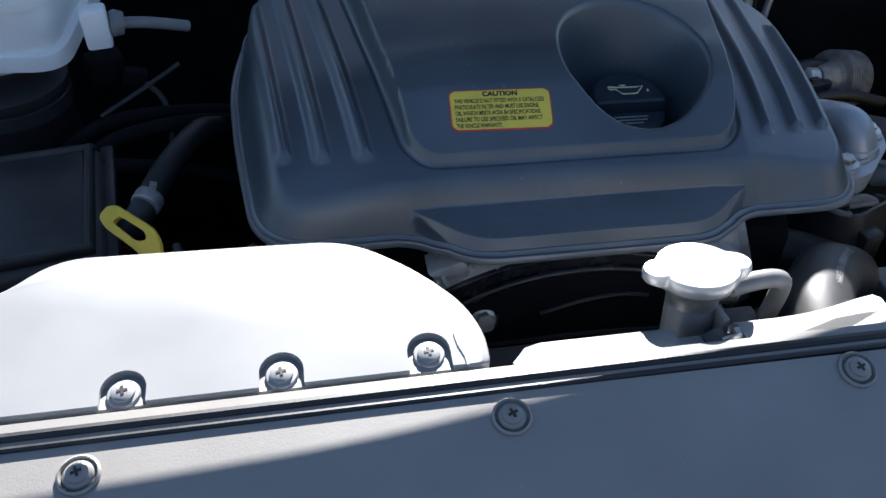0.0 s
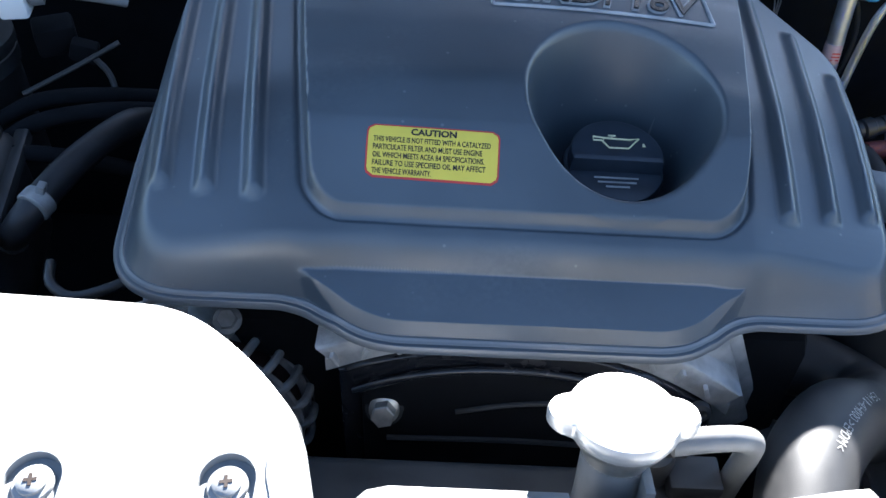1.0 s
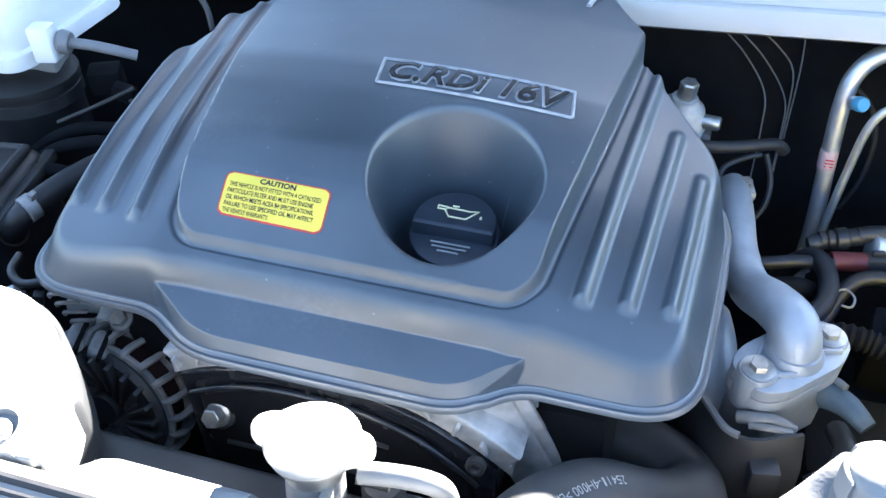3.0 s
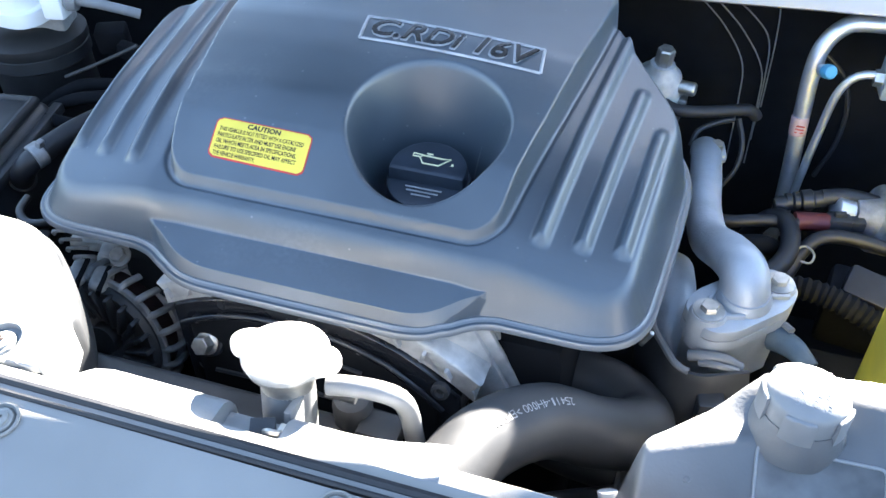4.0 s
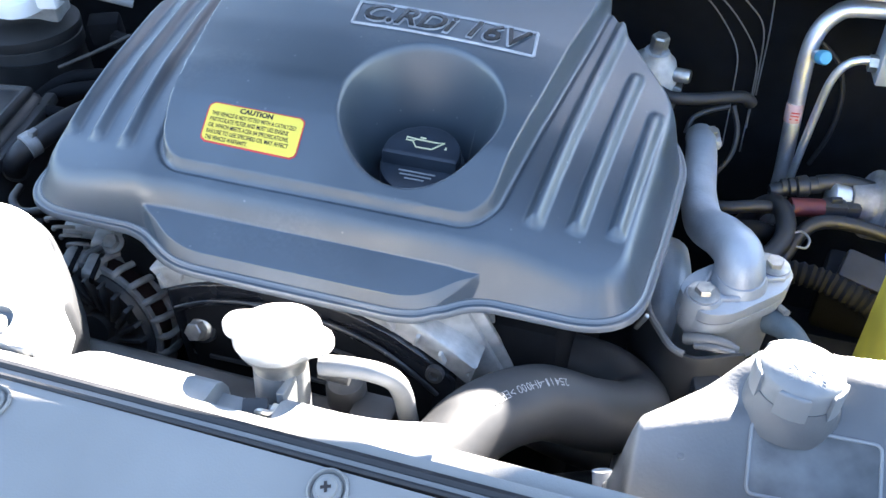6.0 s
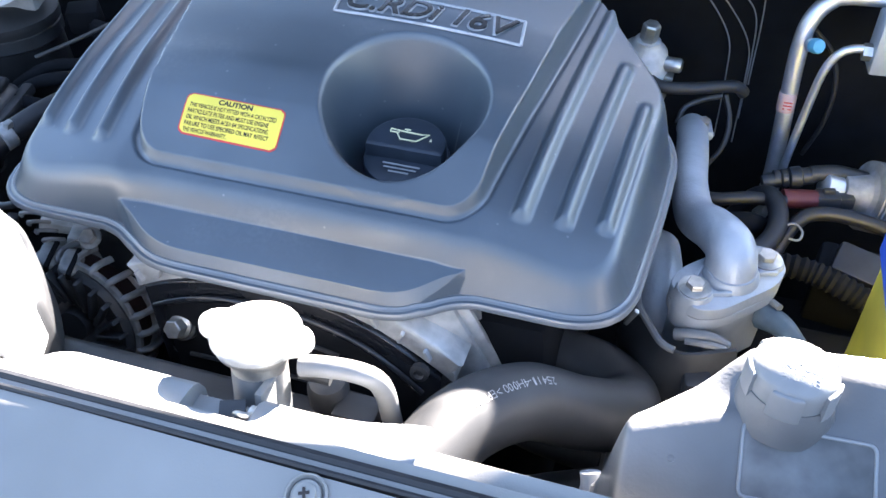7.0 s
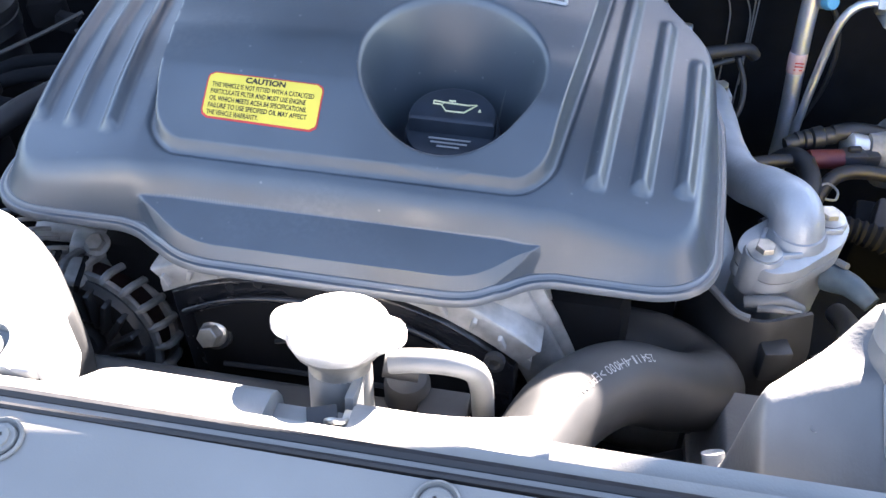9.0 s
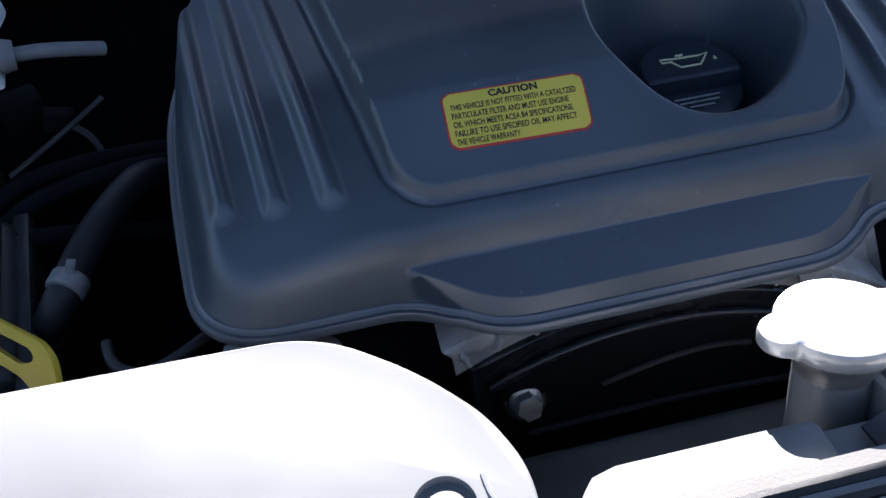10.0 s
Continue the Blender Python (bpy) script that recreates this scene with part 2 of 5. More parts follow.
def slab(outline, thick, m, bevel=0.002, rise=None):
    """A plate from an outline in m's xy plane, from z = 0 down to -thick, with a rounded upper edge."""
    c = Vector((sum(p[0] for p in outline) / len(outline), sum(p[1] for p in outline) / len(outline)))
    def ring(shrink, z):
        res = []
        for p in outline:
            v = Vector(p[:2])
            d = v - c
            q = c + d * max(0.0, 1 - shrink / max(d.length, 1e-6))
            res.append(m @ Vector((q.x, q.y, z + (rise(q.x, q.y) if rise else 0))))
        return res
    return loft([ring(0, -thick), ring(0, -bevel), ring(bevel * 0.3, -bevel * 0.3), ring(bevel, 0)])


def join(*bms):
    """One bmesh out of several."""
    out = bmesh.new()
    for b in bms:
        tmp = bpy.data.meshes.new("tmp")
        b.to_mesh(tmp)
        b.free()
        out.from_mesh(tmp)
        bpy.data.meshes.remove(tmp)
    return out


def carve(bm, *cutters):
    """Cut bodies out of a bmesh."""
    def solid(b):
        me = bpy.data.meshes.new("solid")
        b.to_mesh(me)
        b.free()
        return new("solid", me)
    ob, tool = solid(bm), solid(join(*cutters))
    mod = ob.modifiers.new("cut", "BOOLEAN")
    mod.object, mod.operation, mod.solver = tool, "DIFFERENCE", "EXACT"
    me = bpy.data.meshes.new_from_object(ob.evaluated_get(bpy.context.evaluated_depsgraph_get()))
    res = bmesh.new()
    res.from_mesh(me)
    for o in (ob, tool):
        bpy.data.objects.remove(o)
    return res


def lettering(text, size, depth=0.0, spacing=1.0, width=None, bold=0.0):
    """Text as a bmesh round its own centre, in the xy plane."""
    cu = bpy.data.curves.new("text", "FONT")
    cu.body, cu.size, cu.align_x, cu.align_y = text, size, "CENTER", "CENTER"
    cu.extrude, cu.space_character, cu.resolution_u, cu.offset = depth, spacing, 3, bold
    ob = new("text", cu)
    dg = bpy.context.evaluated_depsgraph_get()
    me = bpy.data.meshes.new_from_object(ob.evaluated_get(dg))
    bpy.data.objects.remove(ob)
    bm = bmesh.new()
    bm.from_mesh(me)
    bpy.data.meshes.remove(me)
    xs = [v.co.x for v in bm.verts]
    mid, span = (max(xs) + min(xs)) / 2, max(xs) - min(xs)
    k = width / span if width else 1.0
    for v in bm.verts:
        v.co.x = (v.co.x - mid) * k
    return bm


def bolt(m, r=0.007, h=0.007, washer=0.0105):
    """A hexagon flange bolt standing along z of m."""
    a = lathe([(0.0005, 0), (washer, 0), (washer, 0.0015), (r * 1.05, 0.0028)], m, 20)
    hexa = [[m @ Vector((rr * math.cos(k * math.pi / 3), rr * math.sin(k * math.pi / 3), z)) for k in range(6)] for rr, z in ((r, 0.002), (r, h - 0.0008), (r * 0.9, h))]
    return join(a, loft(hexa))


def screw(m, r=0.0085):
    """A cross-head screw with a domed washer head and recessed cross."""
    head = lathe([(r, 0), (r, 0.0012), (r * 0.93, 0.0022), (r * 0.72, 0.0026), (r * 0.70, 0.0042), (r * 0.5, 0.0052), (0.0004, 0.0055)], m, 24)
    return head


def cross(m, r=0.003):
    a = block((r * 2, r * 0.55, 0.0012), m @ Matrix.Translation((0, 0, 0.0052)), 0)
    b = block((r * 0.55, r * 2, 0.0012), m @ Matrix.Translation((0, 0, 0.00525)), 0)
    return join(a, b)


def facing(at, normal, spin=0.0):
    """A pose at a point with z along a normal."""
    q = Vector(normal).to_track_quat("Z", "Y").to_matrix().to_4x4()
    return Matrix.Translation(at) @ q @ Matrix.Rotation(radians(spin), 4, "Z")


def smoothstep(a, b, x):
    t = min(1.0, max(0.0, (x - a) / (b - a)))
    return t * t * (3 - 2 * t)


def curve_at(table, x):
    """Smooth value of a small table of (x, y) pairs."""
    if x <= table[0][0]:
        return table[0][1]
    for (a, fa), (b, fb) in zip(table, table[1:]):
        if x <= b:
            t = (x - a) / (b - a)
            return fa + (fb - fa) * t
    return table[-1][1]


# ---- the setting: car body round the engine bay ----
def sheet(x0, x1, y0, y1, nx, ny, height, thick=0.003):
    """A thin curved sheet over a rectangle of the plan."""
    bm = bmesh.new()
    def row(dz):
        return [[bm.verts.new((x0 + (x1 - x0) * i / nx, y0 + (y1 - y0) * j / ny, height(x0 + (x1 - x0) * i / nx, y0 + (y1 - y0) * j / ny) + dz)) for i in range(nx + 1)] for j in range(ny + 1)]
    top, low = row(0), row(-thick)
    for j in range(ny):
        for i in range(nx):
            bm.faces.new((top[j][i], top[j][i + 1], top[j + 1][i + 1], top[j + 1][i]))
            bm.faces.new((low[j][i], low[j + 1][i], low[j + 1][i + 1], low[j][i + 1]))
    edge = [(0, i) for i in range(nx + 1)] + [(j, nx) for j in range(1, ny + 1)] + [(ny, i) for i in range(nx - 1, -1, -1)] + [(j, 0) for j in range(ny - 1, 0, -1)]
    for k in range(len(edge)):
        (a, b), (c, d) = edge[k], edge[(k + 1) % len(edge)]
        bm.faces.new((top[a][b], low[a][b], low[c][d], top[c][d]))
    bmesh.ops.recalc_face_normals(bm, faces=bm.faces)
    return bm


ground = part("ground", sheet(-400, 400, -400, 400, 8, 8, lambda x, y: 0.0, 0.2), TARMAC)
tagged(ground, "dark grey asphalt ground under the parked van", "ground", kind="structure")

# unseen wall, added only to keep low light off the engine's front
front_block = part("light_block_wall", block((9.0, 0.2, 1.9), pose(0.1, -2.2, 0.95), 0.01), BLOCKWALL)
tagged(front_block, "unseen plain dark grey wall added in front of the van to cut low light", "wall", kind="structure")

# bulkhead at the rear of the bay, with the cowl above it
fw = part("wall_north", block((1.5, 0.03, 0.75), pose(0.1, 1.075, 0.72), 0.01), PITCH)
tagged(fw, "steel bulkhead behind the engine, near-black to carry its shade", "bulkhead", kind="structure")
# pale scuttle panel above the bulkhead, with two pressed folds
scuttle = []
for i in range(41):
    x = -0.72 + 0.041 * i
    z = 1.0635 + 0.03 * x
    scuttle.append([Vector((x, 0.955 + a, z + b)) for a, b in ((0.004, -0.003), (0.0, 0.0), (0.0005, 0.006), (0.008, 0.022), (0.0125, 0.0235), (0.017, 0.024), (0.026, 0.040), (0.031, 0.0415), (0.20, 0.062), (0.20, 0.050), (0.034, 0.028), (0.014, 0.006), (0.010, -0.003))])
cowl = part("cowl", loft(scuttle), PAINT)
tagged(cowl, "dusty pale beige scuttle panel across the back of the bay", "cowl", kind="structure")

# raised bonnet, unseen and added to block light, standing up behind the scuttle on two hinge arms
BON = Matrix.Translation((0.1, 1.15, 1.562)) @ Matrix.Rotation(radians(4.0), 4, "Y") @ Matrix.Rotation(radians(125), 4, "X")
bonnet = thing("bonnet", (0.1, 1.15, 1.1), "unseen beige van bonnet, added open behind the engine to block light", "bonnet")
# lower edge curved to set where shadow starts on the trim
part("panel", slab(rounded([(-0.80, -0.0715), (-0.50, -0.0455), (-0.20, -0.0345), (0.05, -0.0235), (0.30, -0.0199), (0.55, -0.029), (0.80, -0.055), (0.76, 0.62), (-0.76, 0.62)], [0.005, 0.04, 0.04, 0.04, 0.04, 0.04, 0.005, 0.08, 0.08], 6), 0.014, BON, 0.004), PAINT, bonnet)
# invented black pad that darkens reflections in the engine cover
part("dark_pad", slab(rounded([(-0.70, 0.05), (0.70, 0.05), (0.66, 0.56), (-0.66, 0.56)], 0.05, 6), 0.014, BON @ Matrix.Translation((0, 0, 0.013)), 0.004), PITCH, bonnet, "black pad added to darken what the cover reflects")
for bx in (-0.72, 0.72):
    part("hinge_arm", tube([(0.1 + bx, 1.10, 1.63 - 0.07 * bx), (0.1 + bx, 1.165, 1.52 - 0.07 * bx), (0.1 + bx, 1.17, 1.30), (0.1 + bx, 1.15, 1.13)], 0.011, 10), PAINT, bonnet)

# unseen cab added behind the bay: screen, roof and sides, which shade the engine
cab = thing("cab", (0.1, 2.3, 0.3), "unseen beige van cab with sloping dark windscreen, added to shade the engine bay", "cab")
part("windscreen", loft([[Vector((x, y, z)) for x in (-0.72, 0.92) for y, z in ([(1.24, 1.10), (1.26, 1.08)] if x < 0 else [(1.26, 1.08), (1.24, 1.10)])], [Vector((x, y, z)) for x in (-0.62, 0.82) for y, z in ([(2.08, 1.885), (2.10, 1.865)] if x < 0 else [(2.10, 1.865), (2.08, 1.885)])]]), GLAZE, cab, "dark tinted windscreen")
# roof's front edge bowed to place the edge of the engine's shade
roof_out = [(0.1 - 0.76 + 0.076 * i, 1.962 + 0.0875 * ((0.076 * i - 0.76) / 0.75) ** 2) for i in range(21)] + [(0.86, 4.46), (-0.66, 4.46)]
part("roof", slab(roof_out, 0.03, pose(0, 0, 1.907), 0.004), PAINT, cab)
part("bulk", block((1.66, 3.2, 0.9), pose(0.1, 2.87, 0.66), 0.03, 3), PAINT, cab)
for sx in (-1, 1):
    part("side", loft([[Vector((0.1 + sx * (0.82 + a), y, 1.08)) for a, y in ((0, 1.26), (0.02, 1.26), (0.02, 4.44), (0, 4.44))], [Vector((0.1 + sx * (0.73 + a), y, 1.88)) for a, y in ((0, 2.10), (0.02, 2.10), (0.02, 4.44), (0, 4.44))]]), PAINT, cab)
part("back", block((1.6, 0.03, 0.85), pose(0.1, 4.44, 1.5), 0.01), PAINT, cab)
for sx in (-0.72, 0.92):
    for sy in (0.75, 3.6):
        wheel = part("wheel", lathe([(0.16, -0.10), (0.30, -0.10), (0.335, -0.07), (0.335, 0.07), (0.30, 0.10), (0.19, 0.10), (0.17, 0.07), (0.0005, 0.06)], facing((sx, sy, 0.335), (1 if sx > 0 else -1, 0, 0)), 36), RUBBER, cab)
        part("rim", lathe([(0.185, 0.07), (0.185, 0.095), (0.06, 0.085), (0.0005, 0.09)], facing((sx, sy, 0.335), (1 if sx > 0 else -1, 0, 0)), 30), ALLOY, wheel)

# inner wings and the floor of the bay, near-black to stand for the shade there
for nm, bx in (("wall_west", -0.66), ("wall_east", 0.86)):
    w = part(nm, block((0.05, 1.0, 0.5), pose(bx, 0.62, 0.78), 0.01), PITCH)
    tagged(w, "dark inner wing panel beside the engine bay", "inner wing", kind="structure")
for nm, bx, sx in (("wing_west", -0.73, -1), ("wing_east", 0.93, 1)):
    w = part(nm, block((0.09, 1.12, 0.62), pose(bx, 0.68, 0.78), 0.03, 4), PAINT)
    tagged(w, "beige painted outer wing of the van", "wing", kind="structure")
bumper = part("bumper", block((1.70, 0.12, 0.66), pose(0.1, 0.0, 0.60), 0.05, 5), PANEL)
tagged(bumper, "grey plastic front bumper of the van", "bumper", kind="structure")
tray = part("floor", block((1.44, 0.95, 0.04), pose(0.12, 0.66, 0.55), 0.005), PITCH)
tagged(tray, "undertray below the engine, near-black to carry its shade", "undertray", kind="structure")
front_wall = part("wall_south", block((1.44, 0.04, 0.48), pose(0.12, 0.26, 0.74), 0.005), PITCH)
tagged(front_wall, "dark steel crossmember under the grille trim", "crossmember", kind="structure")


# ---- grey grille trim at the front, with its rubber seal ----
def trim_height(x, y):
    d = max(0.0, 0.299 - y)
    lean = 0.16 + 0.16 * smoothstep(-0.1, 0.25, x)
    return 1.0560 - lean * d - 0.9 * max(0.0, d - 0.03) ** 2 - 0.5 * max(0.0, d - 0.12) - 0.012 * max(0, x) ** 2


trim = thing("grille_trim", (0.0, 0.28, 1.0), "smooth grey plastic grille trim fixed with screws", "trim panel")
part("panel", sheet(-0.62, 0.86, -0.02, 0.299, 74, 110, trim_height, 0.004), PANEL, trim)


def strip(profile, xs, yz, name, material, parent, label=""):
    """A section run along the car's width."""
    rings = []
    for x in xs:
        oy, oz = yz(x)
        rings.append([Vector((x, oy + a, oz + b)) for a, b in profile])
    return part(name, loft(rings), material, parent, label)


xs_front = [-0.62 + 0.02 * i for i in range(75)]
seal = thing("rubber_seal", (0.0, 0.31, 1.05), "black rubber bonnet seal with two raised lips along the trim", "rubber seal")
lip = [(-0.0022, -0.004), (-0.0024, 0.0035), (-0.0008, 0.0052), (0.0012, 0.0050), (0.0024, 0.003), (0.0024, -0.004)]
for oy, k, oz in ((0.3005, 0.75, 1.0546), (0.3090, 1.30, 1.0524)):
    strip([(a * k, b * k) for a, b in lip], xs_front, lambda x, oy=oy, oz=oz: (oy + 0.006 * x, oz - 0.012 * max(0, x) ** 2), "lip", SEAL, seal)
strip([(-0.006, -0.004), (-0.006, 0.0012), (0.0128, 0.0022), (0.0132, 0.0012), (0.0132, -0.004)], xs_front, lambda x: (0.3055 + 0.006 * x, 1.0545 - 0.012 * max(0, x) ** 2), "base", PANEL, seal, "pale grey strip that carries the rubber lips")


def trim_normal(x, y):
    e = 0.004
    return Vector((-(trim_height(x + e, y) - trim_height(x - e, y)) / (2 * e), -(trim_height(x, y + e) - trim_height(x, y - e)) / (2 * e), 1)).normalized()


for sx, sy in ((-0.230, 0.279), (0.009, 0.283), (0.226, 0.288), (-0.46, 0.279), (0.45, 0.287)):
    m = facing((sx, sy, trim_height(sx, sy) + 0.0004), trim_normal(sx, sy), 20)
    ring = lathe([(0.0118, 0), (0.0118, 0.0012), (0.0105, 0.0022), (0.0098, 0.0012), (0.0094, 0)], m, 28)
    fast = part("screw", screw(m, 0.0084), PANEL, trim, "grey cross-head push screw")
    part("rim", ring, PANEL, fast)
    part("slot", cross(m), INK, fast)


# ---- radiator top rail behind the seal ----
rail = thing("radiator_rail", (0.15, 0.36, 0.95), "dusty grey painted rail along the radiator top", "rail")
rail_sec = [(0.0, -0.03), (0.0, 0.0), (0.002, 0.0025), (0.020, 0.0015), (0.026, -0.003), (0.030, -0.012), (0.030, -0.03)]
xs_rail = [0.020 + 0.0108 * i for i in range(11)]
part("upper_flange", loft([[Vector((x, 0.3190 + (a - 0.0) * (0.35 + 0.65 * smoothstep(0.016, 0.036, x)), 1.047 + b)) for a, b in rail_sec] for x in xs_rail]), RAIL, rail)
xs_rail = [0.172 + 0.0092 * i for i in range(12)]
part("upper_flange", loft([[Vector((x, 0.3185 + a * (1 + 0.25 * smoothstep(0.2, 0.28, x)), 1.0465 + b + 0.006 * smoothstep(0.23, 0.28, x))) for a, b in rail_sec] for x in xs_rail]), RAIL, rail)
part("lower_flange", loft([[Vector((x, 0.319 + a, 1.040 + b)) for a, b in [(0.0, -0.03), (0.0, -0.004), (0.024, -0.004), (0.026, -0.008), (0.026, -0.03)]] for x in (0.126, 0.15, 0.176)]), RAIL, rail)
plate = []
for i in range(34):
    x = 0.175 + 0.02 * i
    q = 0.0135 * smoothstep(0.175, 0.25, x)
    y1, z1 = 0.319 + q, 1.0475 + 0.45 * q
    plate.append([Vector((x, 0.3172, 1.0465)), Vector((x, y1 - 0.0012, z1 - 0.0006)), Vector((x, y1, z1 - 0.0004)), Vector((x, y1 + 0.0012, z1 - 0.002)), Vector((x, y1 + 0.0012, 1.034)), Vector((x, 0.3172, 1.034))])
part("end_plate", loft(plate), PANEL, rail)
part("tank_top", block((0.36, 0.055, 0.03), pose(0.02, 0.372, 0.972), 0.008, 3), BLACK, rail)
part("core", block((0.75, 0.04, 0.36), pose(0.15, 0.372, 0.78), 0.003), PITCH, rail)
m = facing((0.352, 0.331, 1.0425), (0, 0, 1))
part("rivet", join(lathe([(0.007, 0), (0.007, 0.002), (0.0055, 0.003), (0.005, 0.0015), (0.0005, 0.0012)], m, 18)), STEEL, rail)
clip = thing("wire_clip", (0.166, 0.333, 1.04), "small bright metal clip on the radiator rail", "clip")
part("hook", join(tube([(0.160, 0.330, 1.044), (0.164, 0.328, 1.048), (0.169, 0.329, 1.047), (0.171, 0.333, 1.0455)], 0.0022, 8, 0.002), block((0.008, 0.006, 0.004), pose(0.172, 0.334, 1.046), 0.001)), STEEL, clip)
part("plate", block((0.016, 0.012, 0.002), pose(0.156, 0.334, 1.042, 18, 0, 20), 0.0006), BLACK, clip)


# ---- intake duct ----
duct = thing("air_intake_duct", (-0.15, 0.36, 1.0), "pale grey plastic air intake duct screwed to the front trim", "air duct")
duct_xy = [(-0.47, 0.3205), (0.0045, 0.3215), (0.0050, 0.345), (-0.005, 0.370), (-0.030, 0.399), (-0.072, 0.431), (-0.16, 0.435), (-0.265, 0.438), (-0.300, 0.408), (-0.47, 0.400)]
duct_out = rounded(duct_xy, [0.004, 0.006, 0.02, 0.02, 0.03, 0.04, 0.03, 0.03, 0.03, 0.01], 8)


def duct_rise(x, y):
    return 0.13 * (y - 0.316)


DUCT_SCREWS = ((-0.212, 0.331), (-0.121, 0.332), (-0.032, 0.335), (-0.31, 0.330))
pockets = []
for sx, sy in DUCT_SCREWS:
    hole = [(sx + 0.0132, 0.310)] + [(sx + 0.0132 * math.cos(radians(a)), sy + 0.0132 * math.sin(radians(a))) for a in range(0, 181, 10)] + [(sx - 0.0132, 0.310)]
    pockets.append(loft([[Vector((x, y, z + duct_rise(sx, sy))) for x, y in hole] for z in (1.0530, 1.075)]))
part("body", carve(slab(duct_out, 0.040, pose(0, 0, 1.0572), 0.003, duct_rise), *pockets), DUCT, duct, angle=30)
part("front_flange", block((0.476, 0.012, 0.004), pose(-0.234, 0.3245, 1.0490), 0.001), PITCH, duct)
for sx, sy in DUCT_SCREWS:
    m = facing((sx, sy - 0.001, 1.0532 + duct_rise(sx, sy)), (0, -0.10, 1), 10)
    fast = part("screw", screw(m, 0.0098), DUCT, duct, "grey cross-head screw in an open pocket")
    part("slot", cross(m), INK, fast)
for gx in (-0.0135,):
    line = [(gx - 0.001, 0.345), (gx, 0.337), (gx + 0.003, 0.328), (gx + 0.0035, 0.3215)]
    part("side_rib", tube([Vector((x, y, 1.0572 + duct_rise(x, y) - 0.0004)) for x, y in line], 0.0013, 6), DUCT, duct)
# duct's lower shell in black, to paint the shadow under its edge
part("shaded_shell", slab([(min(x, -0.004), y + 0.006) for x, y in duct_out], 0.05, pose(0, 0, 1.045), 0.004, duct_rise), BLACK, duct)


# ---- engine cover ----
CM = Matrix.Translation((0.112, 0.52, 1.06)) @ Matrix.Rotation(radians(1.8), 4, "Z") @ Matrix.Rotation(radians(2.3), 4, "Y")
OUT = rounded([(-0.2475, -0.0345), (-0.135, -0.0345), (-0.094, -0.0645), (0.101, -0.0645), (0.137, -0.0345), (0.2495, -0.0345),
               (0.2640, 0.10), (0.2695, 0.188), (0.207, 0.285), (0.166, 0.36), (0.15, 0.40), (-0.18, 0.40), (-0.222, 0.34), (-0.266, 0.22), (-0.262, 0.10)],
              [0.045, 0.018, 0.03, 0.03, 0.018, 0.045, 0.06, 0.030, 0.05, 0.03, 0.02, 0.04, 0.05, 0.08, 0.08], 10)
WELL = Vector((0.0636, 0.069))
WELL_R = 0.0640
FRONT = [(-0.07, -0.016), (-0.045, -0.008), (-0.02, 0.0010), (0.0, 0.0100), (0.05, 0.0245), (0.10, 0.0345), (0.18, 0.043), (0.28, 0.050), (0.42, 0.046)]
CROWN = [(-0.01, 0.008), (0.0, 0.0150), (0.0115, 0.0245), (0.035, 0.0437), (0.075, 0.0595), (0.13, 0.071), (0.17, 0.077), (0.30, 0.079), (0.42, 0.072)]


def smooth_table(table, x, w=0.010):
    return sum(curve_at(table, x + w * k) for k in (-1, -0.5, 0, 0.5, 1)) / 5


def panel_edges(v):
    k = max(0, v)
    return -0.1315 - 0.15 * k + 0.10 * k * k, 0.1355 + 0.17 * k - 0.12 * k * k


def panel_depth(u, v):
    """How far inside the raised middle panel a place lies; its front corners are round."""
    a, b = panel_edges(v)
    dx, dy = min(u - a, b - u), v + 0.004
    r = 0.022
    if dx < r and dy < r:
        return r - math.hypot(r - dx, r - dy)
    return min(dx, dy)


RIBS = [(-0.2255, 0.0165, -0.085), (-0.197, 0.009, -0.09), (-0.166, 0.002, -0.11), (0.167, 0.002, 0.10), (0.1965, 0.008, 0.10), (0.225, 0.015, 0.09)]


